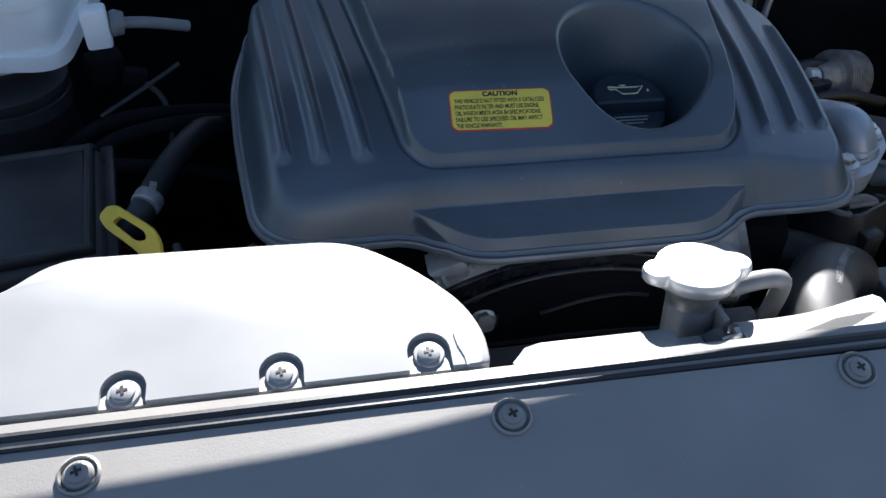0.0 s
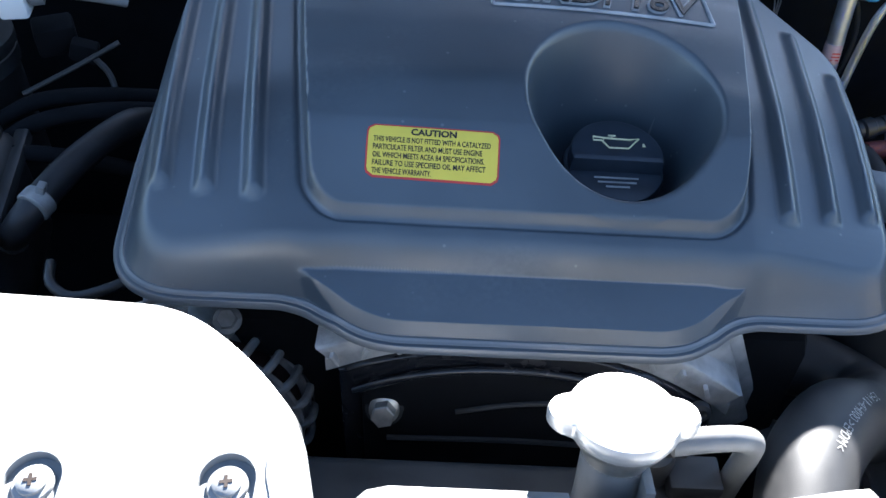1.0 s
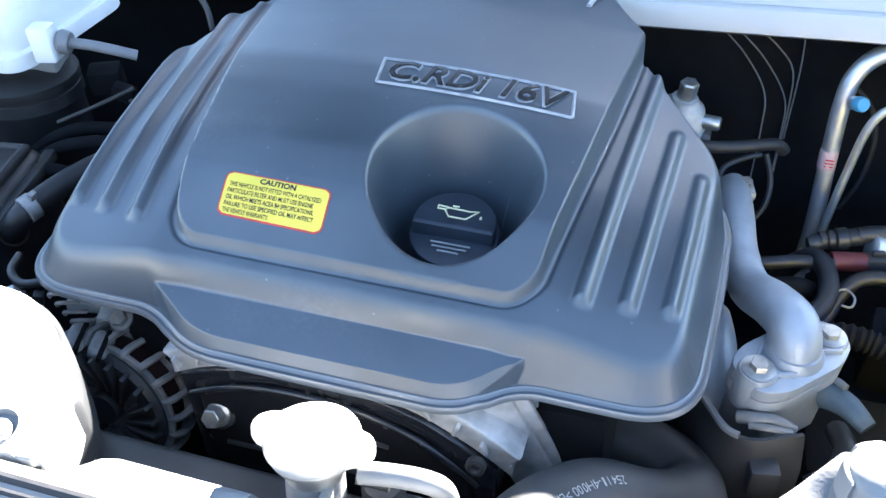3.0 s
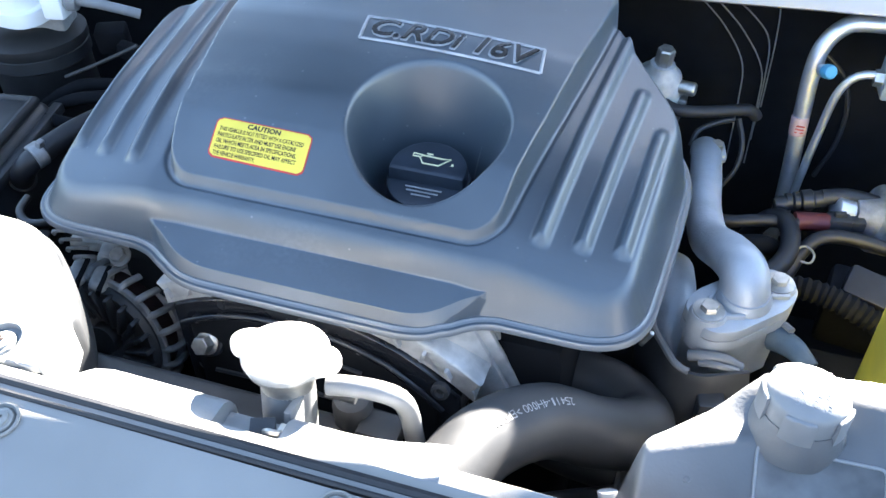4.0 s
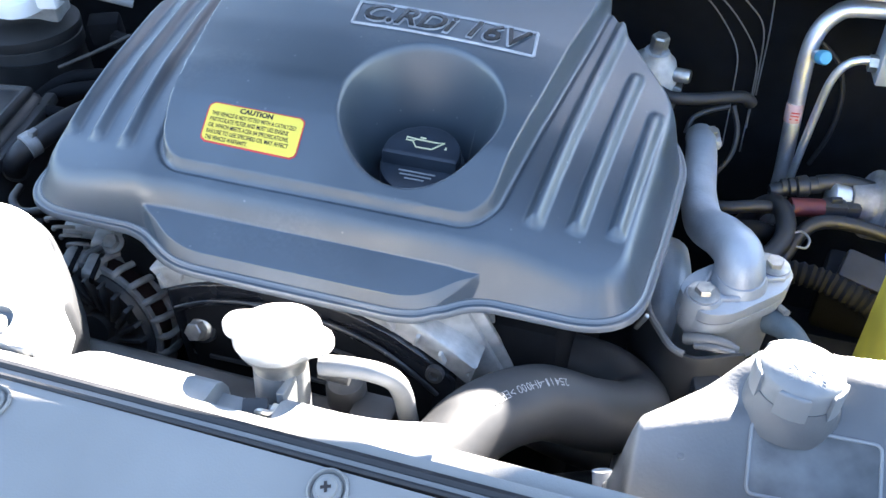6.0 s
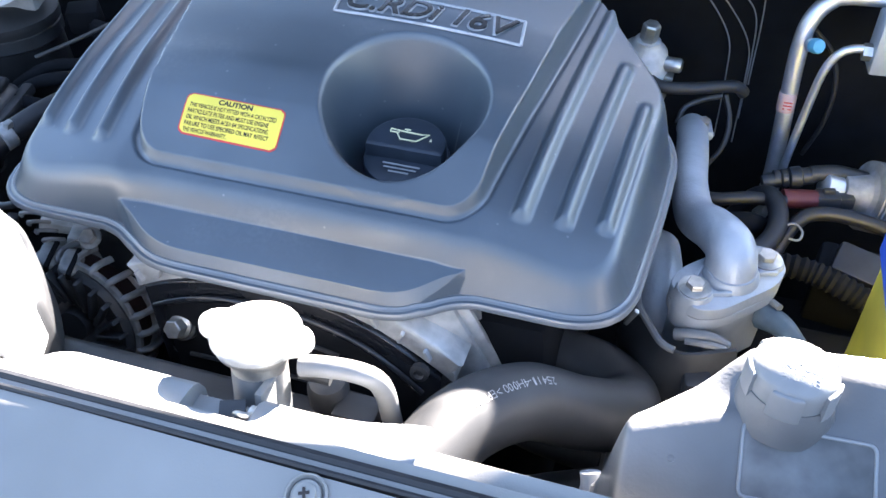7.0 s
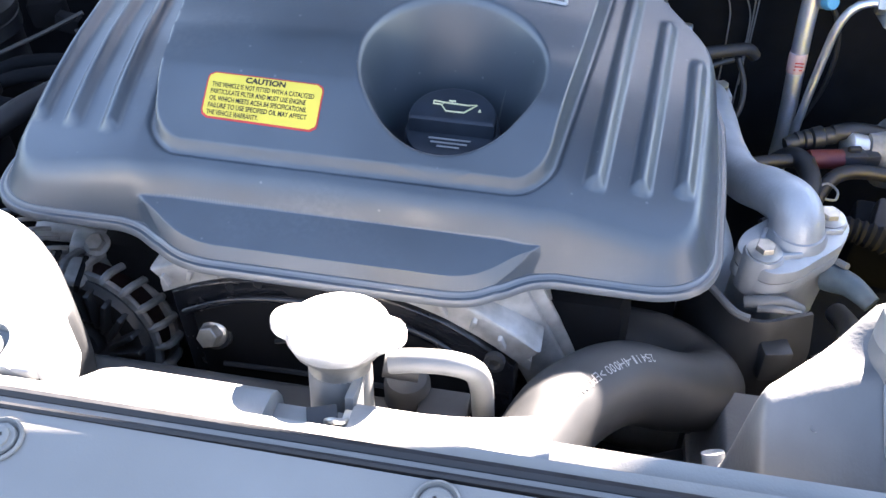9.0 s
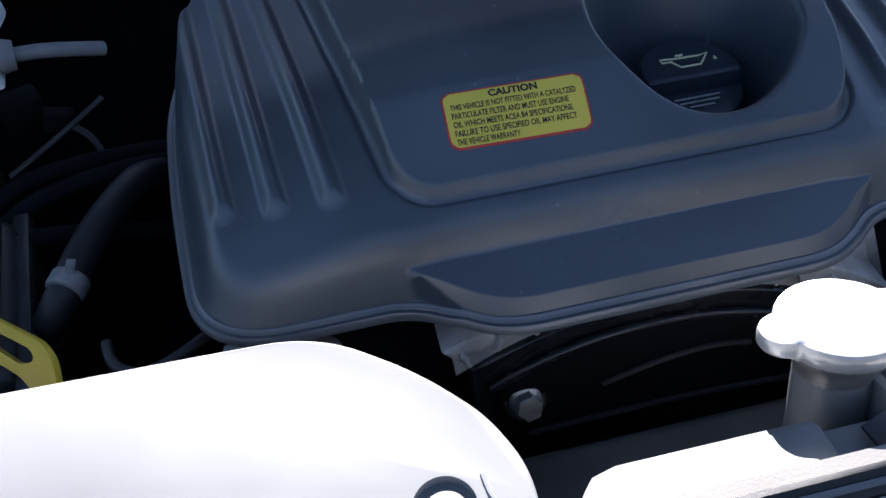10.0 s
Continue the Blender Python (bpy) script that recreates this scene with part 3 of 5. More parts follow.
def cover_top(u, v, rim=None):
    """Height of the cover's outer face over its own base plane."""
    side = max(0.0, abs(u) - 0.14)
    low = smooth_table(FRONT, v) - 0.19 * side * side / (side + 0.006)
    d = panel_depth(u, v)
    high = smooth_table(CROWN, v, 0.007) - 0.006 * (u / 0.13) ** 2 * smoothstep(0.02, 0.1, v)
    k = smoothstep(-0.0016, 0.0020, d)
    w = low + (max(high, low + 0.0035) - low) * k
    w -= 0.0030 * math.exp(-((d + 0.0034) / 0.0022) ** 2)
    for i, (ru, v0, lean) in enumerate(RIBS):
        end = (0.33, 0.33, 0.33, 0.29, 0.21, 0.165)[i]
        x = u - ru - lean * (v - 0.0)
        along_k = smoothstep(v0, v0 + 0.008, v) * (1 - smoothstep(end - 0.02, end, v))
        w += 0.0070 * along_k * (smoothstep(-0.0085, -0.0004, x) - smoothstep(0.0004, 0.0085, x))
    r = math.hypot(u - WELL.x, v - WELL.y)
    if r < WELL_R + 0.012:
        floor_w = -0.016
        if r > 0.0435:
            t = (r - 0.0435) / (WELL_R - 0.0435)
            cone = floor_w + (w - floor_w) * (0.85 * t + 0.15 * math.sin(min(t, 1.0) * math.pi / 2))
            soft = 0.0035
            h = max(0.0, soft - abs(cone - w)) / soft
            w = min(cone, w) - h * h * soft / 4
        else:
            w = floor_w - 0.035
    if rim is not None:
        s = smoothstep(0.162, 0.112, abs(u))
        d = rim * (1 - s) + min(rim + 0.02, v + 0.0355) * s if v < 0.0 else rim
        t = max(0.0, d) / 0.0150
        soft = 0.40
        w -= max(0.012, min(0.055, low + 0.037)) * (1 - t if t < 1 - soft else (max(0.0, 1 + soft - t) ** 2 / (4 * soft)))
        if v < -0.02 and abs(u) < 0.16:
            shelf = -0.0200 + 0.30 * (v + 0.034) - 1.6 * max(0.0, abs(u - 0.002) - 0.100 - 1.0 * (v + 0.0645))
            shelf -= 0.009 * max(0.0, 1 - max(0.0, rim) / 0.006)
            w = max(w, shelf)
    return w


def cover_point(u, v, lift=0.0):
    return CM @ Vector((u, v, cover_top(u, v) + lift))


def outline_at(angle, poly):
    """Where a ray from the well's centre leaves the outline."""
    dx, dy = math.cos(angle), math.sin(angle)
    best = None
    for (x1, y1), (x2, y2) in zip(poly, poly[1:] + poly[:1]):
        ex, ey = x2 - x1, y2 - y1
        det = dx * -ey + dy * ex
        if abs(det) < 1e-12:
            continue
        px, py = x1 - WELL.x, y1 - WELL.y
        t = (px * -ey + py * ex) / det
        s = (dx * py - dy * px) / det
        if t > 0 and -1e-6 <= s <= 1 + 1e-6 and (best is None or t < best):
            best = t
    return best


def edge_distance(pts, poly):
    a = np.array(poly)
    b = np.roll(a, -1, axis=0)
    d = b - a
    ll = (d ** 2).sum(1)
    res = np.empty(len(pts))
    for i in range(0, len(pts), 4000):
        p = pts[i:i + 4000, None, :]
        t = np.clip(((p - a) * d).sum(2) / ll, 0, 1)
        q = a + t[..., None] * d
        res[i:i + 4000] = np.sqrt(((p - q) ** 2).sum(2)).min(1)
    return res


def cover_shell():
    spokes = 960
    inner = [0.002 + 0.003 * i for i in range(13)] + [0.0425, 0.0434, 0.0436] + [0.0446 + 0.0016 * i for i in range(20)]
    reach = [outline_at(2 * math.pi * k / spokes, OUT) for k in range(spokes)]
    r0 = inner[-1]
    outer = [i / 180 for i in range(1, 181)]
    plan = []
    for r in inner:
        plan.append([(WELL.x + r * math.cos(2 * math.pi * k / spokes), WELL.y + r * math.sin(2 * math.pi * k / spokes)) for k in range(spokes)])
    for s in outer:
        s2 = 1 - (1 - s) ** 1.25
        ring = []
        for k in range(spokes):
            c, sn = math.cos(2 * math.pi * k / spokes), math.sin(2 * math.pi * k / spokes)
            a = Vector((r0 * c, r0 * sn))
            ring.append(tuple(WELL + a.lerp(Vector((reach[k] * c, reach[k] * sn)), s2)))
        plan.append(ring)
    flat = np.array([p for ring in plan for p in ring])
    dist = edge_distance(flat, OUT)
    co = [tuple(CM @ Vector((u, v, cover_top(u, v, d)))) for (u, v), d in zip(flat, dist)]
    faces = []
    for i in range(len(plan) - 1):
        for k in range(spokes):
            a, b = i * spokes + k, i * spokes + (k + 1) % spokes
            faces.append((a, b, b + spokes, a + spokes))
    # turned-under wall below the rim
    last = (len(plan) - 1) * spokes
    base = len(co)
    for k in range(spokes):
        p = Vector(co[last + k])
        co.append(tuple(p - (CM.to_3x3() @ Vector((0, 0, 0.004)))))
    for k in range(spokes):
        a, b = last + k, last + (k + 1) % spokes
        faces.append((a, b, base + (k + 1) % spokes, base + k))
    me = bpy.data.meshes.new("shell")
    me.from_pydata(co, [], faces)
    bm = bmesh.new()
    bm.from_mesh(me)
    bpy.data.meshes.remove(me)
    return bm


cover = thing("engine_cover", (0.112, 0.52, 1.0), "dusty black moulded plastic engine cover with ribs", "engine cover")
part("shell", cover_shell(), COVER, cover, angle=70)


def rim_flange():
    rings = []
    n = len(OUT)
    for i in range(n):
        p = Vector(OUT[i])
        t = (Vector(OUT[(i + 1) % n]) - Vector(OUT[i - 1])).normalized()
        nrm = Vector((t.y, -t.x))
        u0 = OUT[i]
        z = cover_top(p.x, p.y, 0.0)
        rings.append([CM @ Vector((p.x + nrm.x * a, p.y + nrm.y * a, z + b)) for a, b in ((-0.003, 0.0004), (0.0005, 0.0016), (0.0022, 0.0004), (0.0030, -0.0006), (0.0055, -0.0006), (0.0068, -0.0022), (0.0068, -0.0055), (0.0050, -0.0075), (-0.003, -0.0075))])
    return loft(rings, closed_path=True)


part("rim", rim_flange(), COVER, cover)

# caution label, wrapped on the panel
LC, LW, LH = Vector((-0.0585, 0.0228)), 0.0815, 0.0268


def on_cover(bm, centre, lift, spin=0.0):
    c, s = math.cos(spin), math.sin(spin)
    for v in bm.verts:
        u, w = centre.x + v.co.x * c - v.co.y * s, centre.y + v.co.x * s + v.co.y * c
        v.co = cover_point(u, w, lift + v.co.z)
    return bm


def label_sheet(w, h, r, n=28):
    """A rounded rectangle as a dense grid, so that it can be wrapped."""
    bm = bmesh.new()
    rows = []
    for j in range(15):
        y = (j / 14 - 0.5) * h
        cut = max(0.0, abs(y) - (h / 2 - r))
        half = w / 2 - (r - math.sqrt(max(0.0, r * r - cut * cut)))
        rows.append([bm.verts.new(((i / n - 0.5) * 2 * half, y, 0)) for i in range(n + 1)])
    for a, b in zip(rows, rows[1:]):
        for i in range(n):
            bm.faces.new((a[i], a[i + 1], b[i + 1], b[i]))
    return bm


sticker = part("caution_label", on_cover(label_sheet(LW, LH, 0.0045), LC, 0.0004, radians(-1.0)), RED, cover, "yellow caution sticker with red border and black print", smooth=True)
part("face", on_cover(label_sheet(LW - 0.0022, LH - 0.0020, 0.004), LC, 0.0007, radians(-1.0)), STICKER, sticker)
head = lettering("CAUTION", 0.0052, width=0.028, bold=0.0002)
for v in head.verts:
    v.co.y = v.co.y * 0.89 + 0.0095
part("heading", on_cover(head, LC, 0.0010, radians(-1.0)), INK, sticker)
LINES = ["THIS VEHICLE IS NOT FITTED WITH A CATALYZED", "PARTICULATE FILTER AND MUST USE ENGINE", "OIL WHICH MEETS ACEA B4 SPECIFICATIONS.", "FAILURE TO USE SPECIFIED OIL MAY AFFECT", "THE VEHICLE WARRANTY."]
for i, text in enumerate(LINES):
    w = (0.0715, 0.0665, 0.068, 0.069, 0.036)[i]
    row = lettering(text, 0.0042, width=w, bold=0.00006)
    for v in row.verts:
        v.co.x += -0.0365 + w / 2
        v.co.y = v.co.y * 0.89 + 0.0050 - 0.00385 * i
    part("text_line", on_cover(row, LC, 0.0010, radians(-1.0)), INK, sticker)

# raised badge
BC = Vector((0.0555, 0.159))
BW, BH = 0.155, 0.0315
for sx, sy, ex, ey in ((-1, -1, 1, -1), (1, -1, 1, 1), (1, 1, -1, 1), (-1, 1, -1, -1)):
    seg_pts = []
    for i in range(13):
        t = i / 12
        skew = -0.003
        y = (sy + (ey - sy) * t) * BH / 2
        x = (sx + (ex - sx) * t) * BW / 2 + (y / BH) * skew
        seg_pts.append(cover_point(BC.x + x, BC.y + y, 0.0004))
    part("badge_frame", tube(seg_pts, 0.0014, 8, raw=True), BADGE, cover)
for nm, bold, lift, mat in (("badge_outline", 0.0013, 0.0004, BADGE), ("badge_letters", 0.0003, 0.0016, GLOSS)):
    badge = lettering("C.RDi 16V", 0.036, depth=0.0009, width=0.139, bold=bold)
    for v in badge.verts:
        v.co.x += v.co.y * 0.2
        v.co.y *= 0.86
    part(nm, on_cover(badge, BC, lift), mat, cover, "raised letters on the badge", smooth=False)
# moulded tabs at the rear of the cover
for u in (-0.08, -0.03, 0.02, 0.07, 0.12):
    part("rear_tab", tube([cover_point(u, 0.335, 0.001), cover_point(u + 0.003, 0.350, 0.004), cover_point(u + 0.010, 0.368, 0.005), cover_point(u + 0.012, 0.385, 0.001)], 0.0026, 8), BADGE, cover)

# ---- oil filler cap in the well ----
ocap = thing("oil_filler_cap", (0.176, 0.588, 1.03), "black plastic oil filler cap with cream oil can symbol", "oil cap")
OC = CM @ Matrix.Translation((0.0655, 0.0640, 0.002)) @ Matrix.Rotation(radians(8), 4, "X")
part("body", lathe([(0.030, -0.05), (0.034, -0.045), (0.0345, -0.004), (0.0335, -0.001), (0.030, 0.0005), (0.0005, 0.001)], OC, 48), OILCAP, ocap)
bar = []
for k in range(0, 41):
    a = radians(-14 + 208 * k / 40)
    bar.append((0.0315 * math.cos(a), 0.0315 * math.sin(a)))
part("grip", slab(bar, 0.014, OC @ Matrix.Translation((0, 0, 0.0125)), 0.0032), OILCAP, ocap)


def stroke(pts, m, r=0.0007):
    return tube([m @ Vector((x, y, 0.0128)) for x, y in pts], r, 6, raw=True)


OS = OC @ Matrix.Translation((0.001, 0.0085, 0.0))
can_lines = [[(-0.0165, 0.0045), (-0.0165, 0.0012), (-0.0105, 0.0012)], [(-0.0165, 0.0045), (-0.0085, 0.0035), (-0.0105, 0.0005), (-0.0065, -0.0055), (0.0065, -0.0055), (0.0145, 0.0040), (0.0085, 0.0028), (-0.0085, 0.0035)],
             [(-0.0035, 0.0032), (-0.0035, 0.0058)], [(-0.0060, 0.0060), (-0.0010, 0.0060)], [(0.0172, -0.0008), (0.0168, -0.0030), (0.0178, -0.0030), (0.0172, -0.0008)]]
for ln in can_lines:
    part("symbol_line", stroke(ln, OS), CREAM, ocap)
for i, w in enumerate((0.030, 0.026, 0.016)):
    part("print_bar", block((w, 0.0016, 0.0003), OC @ Matrix.Translation((0, -0.0135 - 0.0040 * i, 0.0012)), 0), PALEINK, ocap)


# ---- radiator cap, neck and overflow tube ----
rad = thing("radiator_filler", (0.157, 0.372, 0.99), "bare metal radiator cap with two ears on its neck", "radiator cap")
RM = pose(0.1545, 0.366, 1.0085, -9, 0, 0)


def cap_outline(r, reach, half=0.0105):
    """A round lid with two blunt ears along x, reaching a given distance from its centre."""
    out = []
    for k in range(120):
        a = 2 * math.pi * (k + 0.5) / 120
        c, s = abs(math.cos(a)), abs(math.sin(a))
        mid = max(0.0, reach - half)
        if reach > r and s * mid < half:
            tab = mid * c + math.sqrt(max(0.0, half * half - (mid * s) ** 2))
        else:
            tab = 0.0
        q = (r ** 14 + tab ** 14) ** (1 / 14)
        out.append((q * math.cos(a), q * math.sin(a)))
    return out


def cap_rings():
    res = []
    for r, ear, z in ((0.0255, 0.0, 0.0500), (0.0272, 0.0365, 0.0540), (0.0280, 0.0375, 0.0555), (0.0280, 0.0375, 0.0600), (0.0272, 0.0365, 0.0620), (0.0240, 0.032, 0.0630), (0.021, 0.0, 0.0640), (0.017, 0.0, 0.0634), (0.0005, 0.0, 0.0634)):
        res.append([RM @ Vector((x, y, z)) for x, y in cap_outline(r, ear)])
    return loft(res)


part("cap", cap_rings(), CAPMETAL, rad, "round pressed metal cap with ears")
part("neck", lathe([(0.019, -0.02), (0.018, 0.0), (0.0175, 0.034), (0.002, 0.036)], RM, 36), GREYHOSE, rad, "dusty grey plastic filler neck")
part("collar", lathe([(0.0172, 0.030), (0.0180, 0.040), (0.0205, 0.045), (0.0250, 0.0485), (0.0262, 0.0515), (0.002, 0.052)], RM, 40), STEEL, rad)
part("neck_rib", block((0.005, 0.022, 0.045), RM @ Matrix.Translation((0.013, -0.016, 0.012)), 0.001), GREYHOSE, rad)
part("spout", tube([(0.175, 0.385, 1.03), (0.195, 0.387, 1.027)], 0.0075, 14), BLACK, rad)
over = thing("overflow_tube", (0.228, 0.39, 0.99), "cloudy pale overflow tube bending down from the radiator neck", "tube")
part("tube", tube([(0.182, 0.374, 1.046), (0.198, 0.376, 1.0475), (0.216, 0.379, 1.0455), (0.227, 0.383, 1.037), (0.2305, 0.387, 1.020), (0.231, 0.391, 0.995), (0.232, 0.395, 0.965)], 0.0068, 16, 0.004), GREYHOSE, over)
bung = thing("radiator_bung", (0.185, 0.39, 0.985), "round dusty black plug beside the filler neck", "plug")
part("body", lathe([(0.013, -0.02), (0.014, 0.0), (0.014, 0.016), (0.012, 0.02), (0.0005, 0.021)], pose(0.184, 0.398, 0.985), 24), RUBBER, bung)
part("foot", block((0.03, 0.022, 0.014), pose(0.208, 0.39, 0.99), 0.002), BLACK, bung)

# ---- big radiator hose ----
hose = thing("radiator_hose", (0.33, 0.45, 0.92), "thick black rubber radiator hose with white printed part number", "hose")
HOSE = spline([(0.256, 0.333, 0.983), (0.262, 0.360, 0.990), (0.277, 0.400, 0.992), (0.308, 0.438, 0.981), (0.345, 0.462, 0.953), (0.372, 0.492, 0.925), (0.374, 0.525, 0.905), (0.350, 0.548, 0.902), (0.315, 0.553, 0.903), (0.265, 0.548, 0.905)], 0.005)
part("hose", tube(HOSE, lambda t: 0.0265 if t < 0.62 else 0.0255, 28, raw=True), RUBBER, hose)
HF = frames(HOSE)


def on_hose(bm, start, angle, lift=0.0004):
    """Wrap flat lettering round the hose: x runs along it, y round it."""
    cum = [0.0]
    for a, b in zip(HOSE, HOSE[1:]):
        cum.append(cum[-1] + (b - a).length)
    for v in bm.verts:
        s = start - v.co.x
        i = max(0, min(len(cum) - 2, next((k for k in range(len(cum) - 1) if cum[k + 1] >= s), len(cum) - 2)))
        t = (s - cum[i]) / (cum[i + 1] - cum[i])
        q = HOSE[i].lerp(HOSE[i + 1], t)
        sd, up = HF[i][0], HF[i][1]
        a = angle - v.co.y / 0.0265
        v.co = q + (sd * math.cos(a) + up * math.sin(a)) * (0.0265 + lift)
    return bm


part("print", on_hose(lettering("25411-4H000 >EPDM<", 0.0085, width=0.064), 0.100, radians(74)), PALEINK, hose)
hose_clip = part("clamp", lathe([(0.0262, -0.005), (0.0285, -0.0045), (0.0285, 0.0045), (0.0262, 0.005)], facing((0.290, 0.5515, 0.904), (1, 0.08, 0)), 32), STEEL, hose, "flat spring steel hose clamp")
part("clamp_ear", block((0.010, 0.012, 0.014), pose(0.290, 0.552, 0.936, 0, 0, 5), 0.0015), BLACK, hose_clip)

# ---- timing cover, front of the engine ----
tim = thing("timing_cover", (0.12, 0.46, 0.80), "black timing belt cover framed by dull cast alloy", "timing cover")


def arch(k, w0, w1, top, drop=0.82):
    """Outline of the cover in the front plane: a broad arch."""
    pts = []
    for i in range(41):
        t = i / 40
        x = w0 + (w1 - w0) * t
        z = top - 0.036 * (abs(2 * t - 0.86) ** 2.2) - 0.05 * max(0, t - 0.8) ** 1.2
        pts.append((x, z - k))
    return pts + [(w1, drop), (w0, drop)]


def front_plate(pts, y, thick, lean=0.10, bevel=0.003):
    m = Matrix.Translation((0, y, 0)) @ Matrix.Rotation(radians(90), 4, "X")
    return slab([(x, z) for x, z in pts], thick, m, bevel)


part("plate", front_plate(arch(0.0, 0.000, 0.242, 1.012), 0.458, 0.03), GLOSS, tim)
part("rim", tube([(x, 0.4535, z) for x, z in arch(0.0125, 0.010, 0.229, 1.012)[:41]], 0.0028, 12, raw=True), GLOSS, tim, "shiny raised edge")
# proud near-black plate; its colour gives the shade of a recess
part("recess_shade", front_plate(arch(0.012, 0.014, 0.224, 1.010), 0.4545, 0.004), PITCH, tim)
part("crease", tube([(0.075, 0.452, 0.958), (0.11, 0.4515, 0.968), (0.14, 0.4515, 0.971), (0.165, 0.452, 0.966)], 0.0018, 6), BLACK, tim)
part("lower_crease", tube([(0.03, 0.453, 0.925), (0.12, 0.452, 0.928), (0.20, 0.453, 0.922)], 0.002, 6), BLACK, tim)
for bx, by, bz in ((0.029, 0.4475, 0.957),):
    m = facing((bx, by + 0.005, bz), (0, -0.8, 0.45), 12)
    b = part("bolt", bolt(m, 0.0078, 0.013, 0.010), STEEL, tim, "zinc plated flange bolt")
    part("boss", lathe([(0.013, -0.012), (0.0125, -0.001), (0.0005, -0.0005)], m, 20), BLACK, b)
casting = thing("cylinder_head", (0.12, 0.50, 0.85), "dull cast alloy cylinder head behind the timing cover", "cylinder head")
rimpts = arch(-0.008, -0.008, 0.252, 1.012)[:41]
sec = [(0.0, -0.012), (0.0, -0.002), (0.004, 0.002), (0.02, 0.004), (0.04, 0.0), (0.04, -0.012)]
part("arch", loft([[Vector((x, 0.462 + a, z + b)) for a, b in sec] for x, z in rimpts]), CASTING, casting)
for i in (0, 1, 2, 10, 11, 12):
    x, z = rimpts[1 + i * 3]
    part("web", block((0.003, 0.022, 0.010), pose(x, 0.468, z - 0.001, 0, 20 if i % 2 else -20, 0), 0.0008), CASTING, casting)
for lo, hi in ((0, 5), (31, 41)):
    outer, inner = arch(-0.016, -0.014, 0.258, 1.012)[lo:hi], arch(-0.001, -0.002, 0.246, 1.012)[lo:hi]
    part("shoulder", front_plate(inner + outer[::-1], 0.4615, 0.024), CASTING, casting)
# slanting pillar at the end of the arch
PM = look((0.226, 0.499, 1.00), (0.262, 0.507, 0.915)) @ Matrix.Translation((0, 0, -0.05))
part("pillar", block((0.040, 0.034, 0.12), PM, 0.004), CASTING, casting)
part("pillar_rib", block((0.006, 0.010, 0.118), PM @ Matrix.Translation((0.013, 0.021, 0)), 0.0015), CASTING, casting)
part("pillar_rib", block((0.009, 0.010, 0.118), PM @ Matrix.Translation((0.001, 0.021, 0)), 0.0015), CASTING, casting)
part("pillar_rib", block((0.011, 0.007, 0.118), PM @ Matrix.Translation((-0.013, 0.019, 0)), 0.0015), CASTING, casting)
part("lug", lathe([(0.007, 0), (0.007, 0.005), (0.004, 0.006), (0.003, 0.003), (0.0005, 0.003)], facing((0.229, 0.454, 0.969), (0, -1, 0.2)), 18), BLACK, casting)
# engine block coloured near-black for the shade under the cover
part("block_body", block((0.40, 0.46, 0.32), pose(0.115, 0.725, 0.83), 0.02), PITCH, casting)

# ---- alternator ----
alt = thing("alternator", (-0.07, 0.50, 0.87), "grimy alternator with slotted casing and copper windings", "alternator")
AM = facing((-0.089, 0.484, 0.911), (-0.06, -1, 0.16))
part("rear_half", lathe([(0.03, -0.07), (0.058, -0.065), (0.063, -0.03), (0.063, -0.01)], AM, 40), BLACK, alt)
part("front_half", lathe([(0.0565, 0.014), (0.0575, 0.019), (0.0530, 0.0235), (0.0490, 0.0225), (0.0300, 0.0165), (0.0150, 0.0165), (0.0140, 0.026), (0.0005, 0.026)], AM, 40), BLACK, alt)
part("winding", lathe([(0.052, -0.012), (0.0565, -0.01), (0.0565, 0.012), (0.052, 0.013)], AM, 40), COPPER, alt, "dark red copper windings")
for z0 in (-0.0085, 0.0145):
    part("band", lathe([(0.0575, z0 - 0.0022), (0.0618, z0 - 0.0022), (0.0625, z0), (0.0618, z0 + 0.0022), (0.0575, z0 + 0.0022)], AM, 48), ALTGREY, alt)
for k in range(22):
    m = AM @ Matrix.Rotation(2 * math.pi * k / 22, 4, "Z")
    bow = [(0.0590, -0.0018, -0.0100), (0.0640, -0.0012, -0.0075), (0.0652, 0.0002, 0.0010), (0.0648, 0.0018, 0.0095), (0.0615, 0.0026, 0.0142), (0.0585, 0.0026, 0.0150)]
    part("fin", tube([m @ Vector(q) for q in bow], 0.0032, 8, 0.004), ALTGREY, alt)
for k in range(22):
    part("vane", block((0.034, 0.0040, 0.011), AM @ Matrix.Rotation(2 * math.pi * k / 22, 4, "Z") @ Matrix.Translation((0.0385, 0, 0.0225)) @ Matrix.Rotation(radians(22), 4, "Z") @ Matrix.Rotation(radians(-10), 4, "Y"), 0.0010), BLACK, alt)
for lx, ly, lz in ((-0.1120, 0.482, 0.9690), (-0.0890, 0.480, 0.9680)):
    lug = part("lug", block((0.017, 0.024, 0.020), pose(lx, ly, lz, 20, 25, 15), 0.0055, 3), ALTGREY, alt)
    part("lug_slot", block((0.004, 0.026, 0.012), pose(lx + 0.005, ly - 0.002, lz + 0.004, 20, 25, 15), 0.001), PITCH, lug)
for k in range(5):
    hx, hz = -0.1306 + 0.0042 * k, 1.006 - 0.0085 * k
    part("guard_rib", tube([(hx - 0.004, 0.492, hz - 0.005), (hx + 0.002, 0.487, hz + 0.003), (hx + 0.010, 0.489, hz + 0.004), (hx + 0.015, 0.496, hz - 0.001)], 0.0019, 6), ALTGREY, alt)
